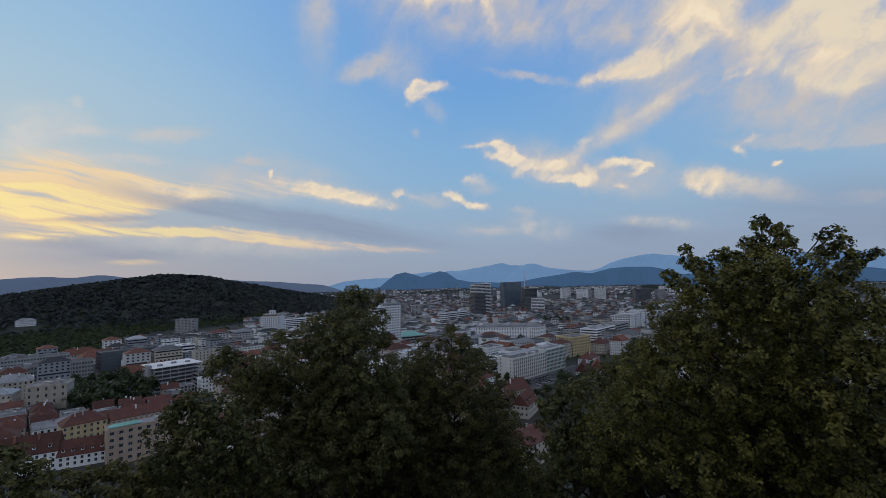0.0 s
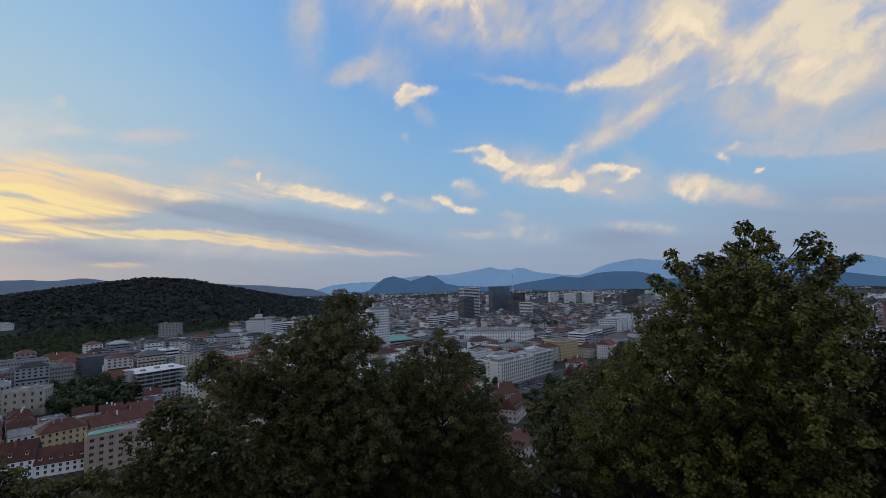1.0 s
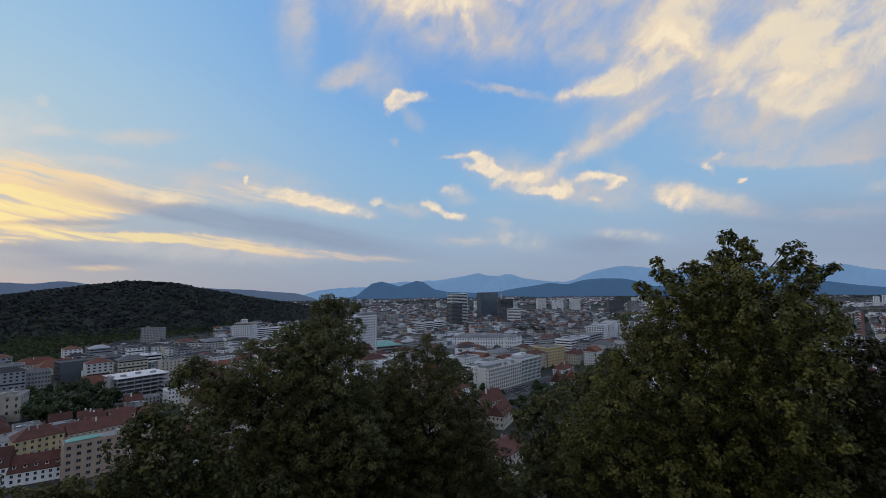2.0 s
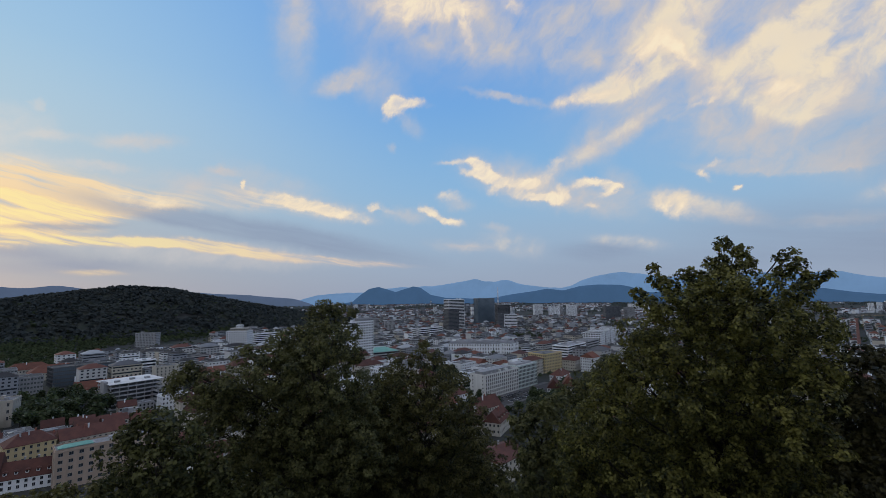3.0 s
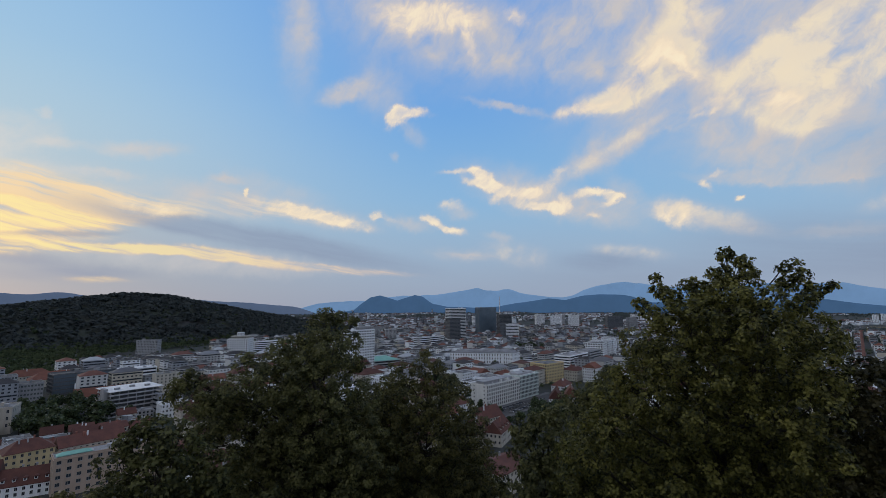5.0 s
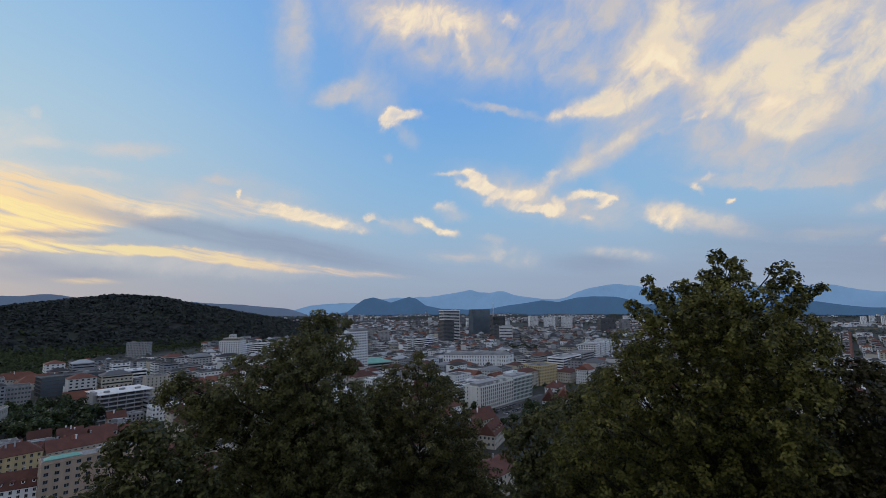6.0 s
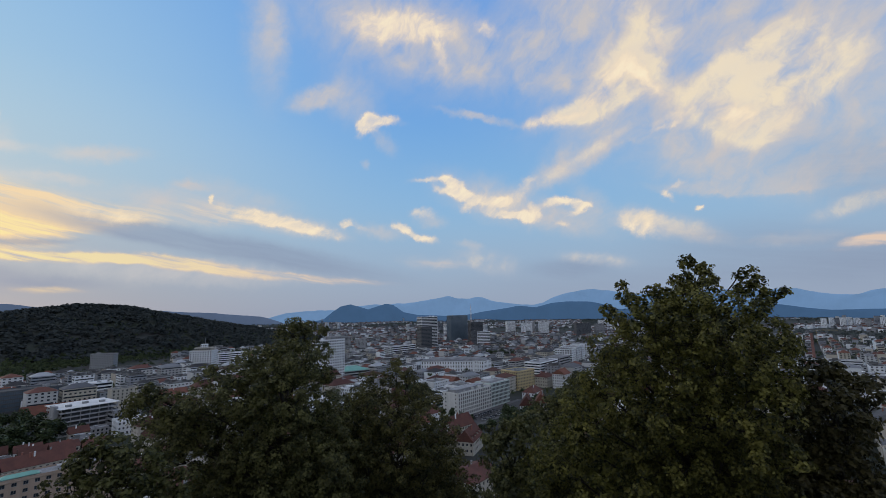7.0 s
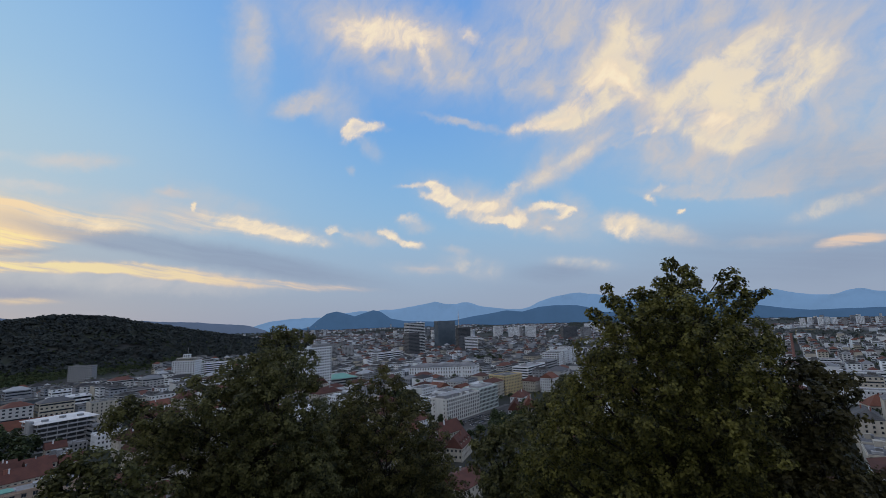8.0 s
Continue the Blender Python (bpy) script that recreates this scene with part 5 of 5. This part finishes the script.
stuff("suburb_window_bands", gathered("suburb_window_bands", bands, GLASS), "dark window bands of far apartment blocks", "windows")

# ---------- trees ----------
LEAF_V = np.array([(0, 0, 0), (0.36, 0.52, 0.12), (0, 1.0, -0.06), (-0.36, 0.52, 0.12)])
LEAF_F = np.array([(0, 1, 2, 3)])


SPRAY_V = np.array([(-0.45, 0.1, 0.0), (0.35, 0.0, 0.06), (0.5, 0.8, 0.0), (-0.3, 1.0, 0.06)])
SPRAY_F = np.array([(0, 1, 2, 3)])


def leaf_cloud(name, centres, sizes, rng, material, up=0.35, aspect=1.0, spray=False, face=None):
    """One small folded leaf (or spray) at every centre, turned at random but leaning to face the sky."""
    n = len(centres)
    nz = rng.normal(size=(n, 3))
    if face is None:
        nz[:, 2] = np.abs(nz[:, 2]) + up
    else:
        nz = nz * 0.42 + face
    nz /= np.linalg.norm(nz, axis=1)[:, None]
    t = rng.normal(size=(n, 3))
    t -= (t * nz).sum(1)[:, None] * nz
    t /= np.linalg.norm(t, axis=1)[:, None]
    b = np.cross(nz, t)
    lv = (SPRAY_V if spray else LEAF_V) * (aspect, 1, 1)
    v = centres[:, None] + sizes[:, None, None] * (lv[None, :, 0, None] * b[:, None] + (lv[None, :, 1, None] - 0.5) * t[:, None] + lv[None, :, 2, None] * nz[:, None])
    f = ((SPRAY_F if spray else LEAF_F)[None] + len(lv) * np.arange(n)[:, None, None]).reshape(-1, 4)
    return mesh_np(name, v.reshape(-1, 3), f, material)


def limb_mesh(name, paths, material, sides=6):
    """Tapered branches: each path is a list of (point, radius)."""
    vs, fs, o = [], [], 0
    for path in paths:
        pts = [Vector(p) for p, _ in path]
        for i, (p, r) in enumerate(path):
            t = (pts[min(i + 1, len(pts) - 1)] - pts[max(i - 1, 0)]).normalized()
            q = t.to_track_quat("Z", "Y")
            for k in range(sides):
                a = 2 * math.pi * k / sides
                vs.append(pts[i] + q @ Vector((math.cos(a) * r, math.sin(a) * r, 0)))
        for i in range(len(path) - 1):
            for k in range(sides):
                k2 = (k + 1) % sides
                fs.append((o + i * sides + k, o + i * sides + k2, o + (i + 1) * sides + k2, o + (i + 1) * sides + k))
        o += len(path) * sides
    return mesh_np(name, [tuple(v) for v in vs], fs, material, True)


def spot(bearing, rise, dist):
    """A place by compass bearing, angle over the horizon and distance from the lookout."""
    a, e = radians(bearing), radians(rise)
    return Vector((dist * math.sin(a), dist * math.cos(a), EYE + dist * math.tan(e)))


def near_tree(bearing, dist, label, leaf, seed, boughs, leaf_size=0.13, clump=0.24, depth=2.6, fill=1.0, spread=0.25, swell=1.1, name="tree"):
    """A leafy tree: every bough (bearing, rise, reach in metres) ends in a heap of leaf clumps round its tip; boughs near the
    axis lean out towards the lookout and a second set of them grows on the far side."""
    rng = np.random.default_rng(seed)
    foot = spot(bearing, 0, dist)
    gz = float(terrain(foot.x, foot.y)) - 0.3
    base = Vector((foot.x, foot.y, gz))
    root = thing(name, pose(foot.x, foot.y, gz), label, "tree", "trees below the lookout")
    half = max(abs(radians(b - bearing)) * dist for b, _, _ in boughs) + 0.6
    tips = []
    for b, e, r in boughs:
        side = min(1.0, abs(radians(b - bearing)) * dist / half)
        bulge = depth * math.sqrt(1 - side * side) * min(1.0, r / 0.7)
        near = max(dist * 0.72, dist - bulge * rng.uniform(0.3, 1.0))
        tips.append((spot(b, e, near) - base, r * near / dist * (1.0 if r < 0.5 else swell)))
        if r > 0.75:
            far = dist + bulge * rng.uniform(0.3, 1.0)
            tips.append((spot(b + rng.normal() * 1.0, e - 0.8, far) - base, r * 1.1))
    crown_top = max(t.z for t, _ in tips)
    H = crown_top * 0.86
    trunk = [(Vector((0.10 * rng.normal() * (k > 0), 0.10 * rng.normal() * (k > 0), H * k / 8)), max(0.035, 0.30 * (1 - k / 8.4))) for k in range(9)]

    def on_trunk(z):
        k = min(7.99, max(0.0, z / H * 8))
        i = int(k)
        return trunk[i][0].lerp(trunk[i + 1][0], k - i)
    part("trunk", limb_mesh("trunk", [trunk], BARK, 9), root)
    centres, outward, reach = [], [], []
    for tip, r in tips:
        start = on_trunk(max(H * 0.15, tip.z - 0.6 * math.hypot(tip.x, tip.y) - 0.5))
        mid = start.lerp(tip, 0.55) + Vector((0, 0, -0.2 - 0.25 * rng.random()))
        stem = []
        for k in range(6):
            u = k / 5
            p = start * (1 - u) ** 2 + mid * 2 * u * (1 - u) + tip * u * u + Vector(rng.normal(size=3)) * 0.06 * (0 < k < 5)
            stem.append((p, max(0.012, (0.05 + 0.05 * r) * (1 - u) ** 1.1)))
        branch = [stem]
        s = clump * (1.0 if r > 0.45 else 0.56)
        n = max(5, int(fill * 6.2 * (r / s) ** 2 * (0.34 if r > 0.45 else 0.55)))
        squash = Vector((1.0, 1.0, 0.82))
        for k in range(n):
            z = 1 - 2 * (k + 0.5) / n
            a = k * 2.39996 + rng.normal() * 0.3
            q = math.sqrt(max(0.0, 1 - z * z))
            way = Vector((q * math.cos(a), q * math.sin(a), z))
            far = r * (1.02 + spread * 0.5 - 0.65 * rng.random() ** 1.5) * (1.0 if z > -0.3 else 0.85)
            c = tip + Vector((way.x * squash.x, way.y * squash.y, way.z * squash.z)) * far
            centres.append(tuple(c))
            outward.append(tuple(way))
            reach.append(s * rng.uniform(0.7, 1.3))
            if k % 3 == 0:
                branch.append([(stem[4][0], 0.014), (stem[4][0].lerp(c, 0.6) + Vector((0, 0, -0.05)), 0.010), (c, 0.005)])
        part("limb", limb_mesh("limb", branch, BARK, 4), root)
    cc, oo, cs = np.array(centres), np.array(outward), np.array(reach)
    num = rng.poisson(30 * fill * (cs / 0.24) ** 2 * (0.13 / leaf_size) ** 2 + 5)
    idx = np.repeat(np.arange(len(cc)), num)
    u = rng.normal(size=(len(idx), 3))
    u /= np.linalg.norm(u, axis=1)[:, None]
    u = u + oo[idx] * 0.45 + (0, 0, 0.25)
    u /= np.linalg.norm(u, axis=1)[:, None]
    pos = cc[idx] + u * (cs[idx] * rng.uniform(0.3, 1.0 + spread, len(idx)))[:, None] * (1.0, 1.0, 0.75)
    sizes = leaf_size * rng.uniform(0.65, 1.3, len(idx))
    part("crown", leaf_cloud("crown", pos, sizes, rng, leaf, aspect=1.15, face=u * 0.9 + oo[idx] * 0.4 + (0, 0, 0.55)), root)
    return root


OAK_TOP = [(36.2, 5.1, 0.32), (37.5, 4.2, 0.30), (35.5, 3.0, 0.40), (37.1, 2.5, 0.52), (38.1, 3.0, 0.27), (36.2, 0.9, 0.80),
           (38.9, -0.0, 0.73), (40.9, 3.3, 0.19), (41.8, 3.8, 0.17), (42.2, 2.7, 0.26), (41.2, 1.8, 0.30), (42.7, 1.5, 0.26),
           (43.7, 0.9, 0.16), (44.5, 1.4, 0.11), (43.1, 0.4, 0.22), (41.9, -0.3, 0.59), (28.9, 2.8, 0.19), (29.3, 1.5, 0.30),
           (30.4, 0.6, 0.42), (27.2, -0.2, 0.28), (32.5, 2.0, 0.31), (33.5, 1.2, 0.37), (34.0, 0.0, 0.49), (31.5, 0.0, 0.54),
           (28.8, -1.6, 0.72)]
OAK_BODY = [(31.9, -2.5, 1.08), (35.4, -3.1, 1.20), (38.9, -3.3, 1.15), (41.9, -2.9, 0.88), (43.5, -4.5, 0.61), (27.4, -5.2, 0.85),
            (30.3, -6.6, 1.20), (34.3, -7.9, 1.23), (38.4, -7.3, 1.21), (41.8, -6.8, 0.94), (25.1, -8.5, 0.76), (27.7, -10.8, 1.16),
            (23.1, -11.1, 0.68), (32.1, -12.5, 1.30), (36.8, -12.2, 1.35), (40.8, -11.1, 1.18), (43.6, -8.7, 0.66), (23.9, -14.4, 1.07),
            (28.3, -15.8, 1.23), (33.5, -16.5, 1.40), (38.2, -16.2, 1.40), (42.1, -14.5, 1.07), (21.1, -13.7, 0.71), (20.6, -17.4, 1.03),
            (24.8, -19.8, 1.18), (30.0, -20.7, 1.31), (35.7, -20.7, 1.42), (40.9, -19.1, 1.18), (19.8, -20.9, 1.00)]
near_tree(34.6, 18.6, "broad oak with yellow-green leaves and ragged top", LEAF_OAK, 3, OAK_TOP + OAK_BODY, leaf_size=0.105, clump=0.24, depth=3.0, fill=1.0, spread=0.15, swell=0.98)
near_tree(46.6, 21, "spreading tree with brownish green leaves, shade darkened into their colour", LEAF_BROWNISH_SHADED, 21,
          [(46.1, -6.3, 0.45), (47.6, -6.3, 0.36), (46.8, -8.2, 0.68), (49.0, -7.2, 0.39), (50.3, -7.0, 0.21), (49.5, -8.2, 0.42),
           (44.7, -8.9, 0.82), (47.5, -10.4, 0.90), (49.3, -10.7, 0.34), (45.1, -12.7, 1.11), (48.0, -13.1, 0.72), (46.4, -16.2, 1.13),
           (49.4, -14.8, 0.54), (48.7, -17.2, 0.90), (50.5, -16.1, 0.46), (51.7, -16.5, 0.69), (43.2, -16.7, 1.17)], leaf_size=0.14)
MAPLE_TOP = [(-11.5, -1.3, 0.40), (-10.0, -1.7, 0.37), (-12.8, -2.0, 0.33), (-8.2, -2.1, 0.28), (-11.0, -3.2, 0.73), (-8.5, -4.5, 0.55),
             (-13.4, -4.4, 0.78), (-10.6, -6.0, 1.15), (-13.9, -6.7, 1.13), (-7.7, -7.4, 0.48), (-16.2, -4.9, 0.50), (-17.1, -6.7, 0.81),
             (-20.4, -6.2, 0.37), (-19.6, -7.7, 0.68), (-16.7, -9.4, 1.21), (-26.2, -7.5, 0.27), (-25.7, -8.3, 0.45), (-27.1, -8.7, 0.39),
             (-27.7, -9.7, 0.31), (-23.9, -9.5, 0.59), (-21.6, -9.4, 0.72), (-20.1, -11.1, 0.94)]
MAPLE_LOW = [(-22.6, -12.9, 0.86), (-24.3, -13.7, 0.68), (-19.9, -15.6, 1.02), (-25.5, -10.8, 0.53), (-23.0, -10.5, 0.76), (-17.4, -17.6, 0.96), (-21.0, -17.7, 0.83),
             (-12.5, -10.4, 1.64), (-8.4, -11.3, 1.30), (-16.0, -12.8, 1.24), (-12.1, -14.9, 1.66), (-8.4, -16.0, 1.61), (-22.7, -11.7, 0.54),
             (-20.6, -13.8, 0.70), (-17.5, -15.6, 0.76), (-13.6, -18.6, 1.09), (-9.6, -20.4, 1.65), (-7.0, -18.9, 1.58), (-19.2, -18.0, 0.58),
             (-16.7, -20.0, 0.57), (-12.9, -22.3, 1.16)]
near_tree(-12.5, 25, "dark green maple with open layered branches", LEAF_DEEP, 5, MAPLE_TOP + MAPLE_LOW, leaf_size=0.125, clump=0.27, fill=1.1, depth=3.2)
near_tree(-27.5, 21, "bushy young tree with fresh green leaves", LEAF_FRESH, 15,
          [(-30.1, -12.5, 0.42), (-28.6, -13.1, 0.51), (-31.5, -13.6, 0.37), (-30.2, -14.6, 0.74), (-27.0, -14.6, 0.81), (-24.8, -15.8, 0.73),
           (-31.9, -15.4, 0.56), (-28.6, -17.3, 1.03), (-25.4, -18.7, 0.96), (-22.4, -18.3, 0.73), (-31.7, -18.2, 0.78), (-22.0, -21.1, 0.76),
           (-27.4, -20.6, 1.01)], leaf_size=0.15, clump=0.27, depth=1.8)
near_tree(1.2, 27, "dense dark green lime tree", LEAF_DULL, 12,
          [(-5.5, -13.5, 1.08), (-6.2, -16.8, 1.42), (0.9, -6.2, 0.30), (0.4, -7.5, 0.53), (2.3, -7.9, 0.43), (-2.5, -8.1, 0.49), (-1.1, -9.5, 0.85), (2.1, -9.9, 0.92),
           (4.3, -10.9, 0.72), (-3.6, -10.8, 0.84), (-0.4, -12.5, 1.42), (3.9, -13.3, 1.16), (-3.5, -14.4, 1.40), (6.7, -14.6, 0.82),
           (6.3, -16.5, 1.13), (1.4, -17.1, 1.76), (-3.5, -18.4, 1.66), (8.1, -18.0, 0.73), (4.2, -20.4, 1.64), (8.4, -20.7, 1.08),
           (-1.4, -22.1, 1.79), (-6.3, -21.8, 1.47), (9.7, -22.6, 0.88), (-6.3, -14.3, 0.94), (4.1, -23.8, 1.46)], leaf_size=0.13, clump=0.28, fill=0.95)
near_tree(15.6, 22, "rounded dark green tree", LEAF_DEEP, 17,
          [(13.0, -16.0, 0.50), (15.0, -14.1, 0.40), (12.5, -15.4, 0.40), (16.7, -13.5, 0.42), (13.5, -15.0, 0.52), (15.4, -15.0, 0.60), (17.5, -14.3, 0.55), (14.3, -17.8, 0.84), (18.0, -16.4, 0.89), (15.2, -20.7, 1.11),
           (14.2, -19.4, 0.50), (18.5, -20.4, 1.05), (12.4, -22.5, 0.71)], leaf_size=0.15, clump=0.27, depth=1.6)
near_tree(20.8, 30, "dark green tree further down the slope", LEAF_DEEP, 8,
          [(18.9, -12.0, 0.69), (20.6, -10.6, 0.69), (22.6, -9.2, 0.69), (23.6, -8.2, 0.45), (17.2, -13.3, 0.59), (20.8, -12.8, 1.16),
           (23.4, -11.1, 1.16)], leaf_size=0.18, clump=0.34, depth=1.6)
near_tree(-44.0, 19, "leafy dark green tree", LEAF_DEEP, 24,
          [(-44.1, -14.8, 0.36), (-42.9, -15.8, 0.26), (-43.8, -16.7, 0.65), (-42.3, -17.6, 0.43), (-45.7, -15.2, 0.63)], leaf_size=0.14, clump=0.26, depth=1.2)
near_tree(-37.2, 20, "low leafy tree with green and olive leaves", LEAF_DULL, 27,
          [(-39.9, -17.8, 0.36), (-38.2, -18.0, 0.36), (-36.2, -17.9, 0.38), (-34.2, -18.6, 0.42), (-37.3, -19.5, 0.66), (-40.3, -19.3, 0.60),
           (-34.0, -20.8, 0.76)], leaf_size=0.14, clump=0.26, depth=1.2)
near_tree(-17.0, 19.5, "young sapling with fresh green leaves", LEAF_FRESH, 33,
          [(-17.9, -21.1, 0.20), (-16.7, -20.5, 0.18), (-17.4, -22.0, 0.44), (-15.7, -22.0, 0.28)], leaf_size=0.14, clump=0.22, depth=0.6)

# lower canopy further down the slope, between the trees
for bearing, dist, rise, wide, seed in ((-33.0, 30, -18.5, 3.2, 51), (-22.0, 32, -18.0, 3.6, 52), (-14.5, 30, -17.0, 3.4, 53), (-6.0, 33, -15.0, 3.8, 54), (4.5, 34, -17.5, 3.6, 55), (17.5, 29, -18.5, 3.0, 56),
                                        (24.0, 27, -14.5, 3.2, 57), (33.0, 27, -12.0, 4.0, 58), (42.0, 26, -13.0, 3.6, 59), (50.5, 27, -17.0, 3.2, 60)):
    lrng = random.Random(seed)
    heap = [(bearing, rise - 1.5, wide * 0.42)]
    for k in range(11):
        a = k * 2.4
        q = math.sqrt((k + 0.5) / 11)
        heap.append((bearing + math.degrees(wide * q * math.cos(a) / dist), rise - 3.0 - 5.0 * q * q + math.degrees(1.2 * math.sin(a) / dist), wide * lrng.uniform(0.30, 0.42)))
    near_tree(bearing, dist, "dark green tree on the slope below the lookout", LEAF_DEEP, seed, heap, leaf_size=0.27, clump=0.45, depth=2.2, fill=0.9)

# town trees: one built, the rest copied
trng = np.random.default_rng(77)
models = []
for q in range(3):
    root = thing("street_tree", pose(-295 + 9 * q, 392, 0), "round dark green town tree", "tree", "town trees")
    part("trunk", limb_mesh("trunk", [[((0, 0, 0), 0.3), ((0.1, 0, 3), 0.24), ((0, 0.1, 7), 0.1)]] + [[((0, 0, 3 + k), 0.12), ((math.cos(k * 2.1) * 2.2, math.sin(k * 2.1) * 2.2, 6 + k * 0.6), 0.03)] for k in range(4)], BARK), root)
    u = trng.normal(size=(26, 3))
    u /= np.linalg.norm(u, axis=1)[:, None]
    lob = u * trng.uniform(1.5, 3.4, (26, 1)) * (1, 1, 0.9) + (0, 0, 7.2)
    idx = trng.integers(0, 26, 420)
    part("crown", leaf_cloud("crown", lob[idx] + trng.normal(size=(420, 3)) * 0.75, trng.uniform(0.7, 1.3, 420), trng, LEAF_TOWN, aspect=1.2, spray=True), root)
    models.append(root)
planted = 3
for x, y, k in ((58, 421, 1.0), (66, 414, 0.8), (50, 430, 0.9), (74, 408, 0.7), (118, 424, 0.9), (128, 418, 1.0), (140, 452, 0.8), (112, 410, 1.1), (84, 372, 1.1), (96, 380, 1.0), (100, 396, 0.9), (74, 366, 0.9)):
    cp = copy_thing(models[planted % 3], pose(x, y, 0, 0, 0, 70 * k))
    cp.scale = [k] * 3
    planted += 1
for k in range(26):
    lx, ly = 4 + k * 4.1, -33.5 - 26 * trng.random()
    x, y = 65 + lx * GC - ly * GS, 428 + lx * GS + ly * GC
    if free(x, y, 2.5, 2.5):
        cp = copy_thing(models[k % 3], pose(x, y, 0, 0, 0, 50 * k))
        cp.scale = [trng.uniform(0.7, 1.15)] * 3
        planted += 1
for px, py, pr in PARKS:
    for _ in range(int(min(60, pr * pr / 60))):
        if planted > 285:
            break
        t, rr = trng.uniform(0, 6.283), pr * math.sqrt(trng.random()) * 0.95
        x, y = px + rr * math.cos(t), py + rr * math.sin(t)
        if math.hypot(x, y) < 250 or not free(x, y, 2.0, 2.0) or any(math.hypot(x - p, y - q) < k - 8 for p, q, k in PLAZAS):
            continue
        cp = copy_thing(models[planted % 3], pose(x, y, float(terrain(x, y)) - 0.1, 0, 0, trng.uniform(0, 360)))
        cp.scale = [trng.uniform(1.2, 1.7) if pr < 50 and px < -250 else trng.uniform(0.7, 1.35)] * 3
        planted += 1


def wood(name, x, y, label, material, size=(2.2, 4.2), crown=4.8, per=14, tall=9.0, up=0.5):
    """A crowd of far crowns, each a ragged heap of leafy sprays."""
    rng = np.random.default_rng(len(x))
    n = len(x)
    hz = tall * rng.uniform(0.7, 1.35, n)
    c = np.stack((x, y, terrain(x, y) + hz), -1)
    idx = np.repeat(np.arange(n), per)
    u = rng.normal(size=(n * per, 3))
    u /= np.linalg.norm(u, axis=1)[:, None]
    u[:, 2] = np.abs(u[:, 2]) * 1.1 - 0.25
    s = crown * rng.uniform(0.75, 1.25, n)
    pos = c[idx] + u * s[idx][:, None] * rng.uniform(0.6, 1.0, (n * per, 1))
    return stuff(name, leaf_cloud(name, pos, rng.uniform(*size, n * per), rng, material, aspect=1.2, spray=True, face=u + (0, 0, up)), label, "woods")


g = np.random.default_rng(9)
x, y = g.uniform(-2300, -250, 60000), g.uniform(700, 2400, 60000)
tz = terrain(x, y)
al = np.degrees(np.arctan2(x, y))
k = (tz > 3) & (al > -66) & (np.hypot(x, y) < 2350) & (np.hypot(x + 945, y - 1000) > 30) & (np.hypot(x + 915, y - 965) > 36)
wood("forest_on_hill", x[k][:11000], y[k][:11000], "dense dark green forest covering the hill, haze tinted into its colour", LEAF_WOOD_HAZED, size=(4.4, 7.6), crown=6.4, tall=6.0, per=12, up=1.0)
ra, aa = np.sqrt(g.uniform(1500 ** 2, 4500 ** 2, 9000)), np.radians(g.uniform(-24, 68, 9000))
x, y = ra * np.sin(aa), ra * np.cos(aa)
k = (fbm(x / 260, y / 260, 3, 8.0) > -0.25) & (terrain(x, y) < 3)
wood("suburb_greenery", x[k], y[k], "patches of green trees, dulled by painted haze, between the suburb houses", LEAF_FAR_HAZED, size=(3.5, 7.0), crown=6.5, per=9, tall=5.0)
x, y = g.uniform(-1500, -250, 14000), g.uniform(420, 1700, 14000)
al = np.degrees(np.arctan2(x, y))
k = (np.hypot(x, y) > np.interp(al, (-62, -38, -34, -24, -18, -14), (800, 840, 1100, 1270, 1520, 1770))) & (terrain(x, y) < 12) & (al > -64) & (al < -14)
k &= (np.hypot(x + 945, y - 1000) > 30) & (np.hypot(x + 915, y - 965) > 36)
wood("park_trees", x[k][:3500], y[k][:3500], "green park trees at the foot of the hill", LEAF_PARK, crown=4.0, tall=7.0)
gx, gy = [], []
g2 = random.Random(21)
while len(gx) < 1500:
    r2, a2 = math.sqrt(g2.uniform(430 ** 2, 1650 ** 2)), radians(g2.uniform(-34, 62))
    px, py = r2 * math.sin(a2), r2 * math.cos(a2)
    if any(math.hypot(px - p, py - q) < k for p, q, k in PLAZAS):
        continue
    if not any(abs(px - b[0]) + abs(py - b[1]) < 15 for b in BUILT) and free(px, py, 1.5, 1.5):
        gx.append(px)
        gy.append(py)
wood("street_greenery", np.array(gx), np.array(gy), "dark green trees in streets and courtyards", LEAF_TOWN, size=(1.3, 2.6), crown=3.2, per=26, tall=6.5)
# slope below the lookout: undergrowth that hides the ground
x, y = g.uniform(-230, 230, 6000), g.uniform(-60, 235, 6000)
rr = np.hypot(x, y + 10)
k = (rr > 34) & (rr < 225)
x, y, rr = x[k], y[k], rr[k]
rngs = np.random.default_rng(4)
idx = np.repeat(np.arange(len(x)), 10)
pos = np.stack((x, y, terrain(x, y) + 0.9), -1)[idx] + rngs.normal(size=(len(idx), 3)) * (1.1, 1.1, 0.5)
stuff("slope_scrub", leaf_cloud("slope_scrub", pos, rngs.uniform(0.4, 0.85, len(idx)), rngs, LEAF_TOWN, spray=True), "thick green scrub on the castle slope", "shrubs")
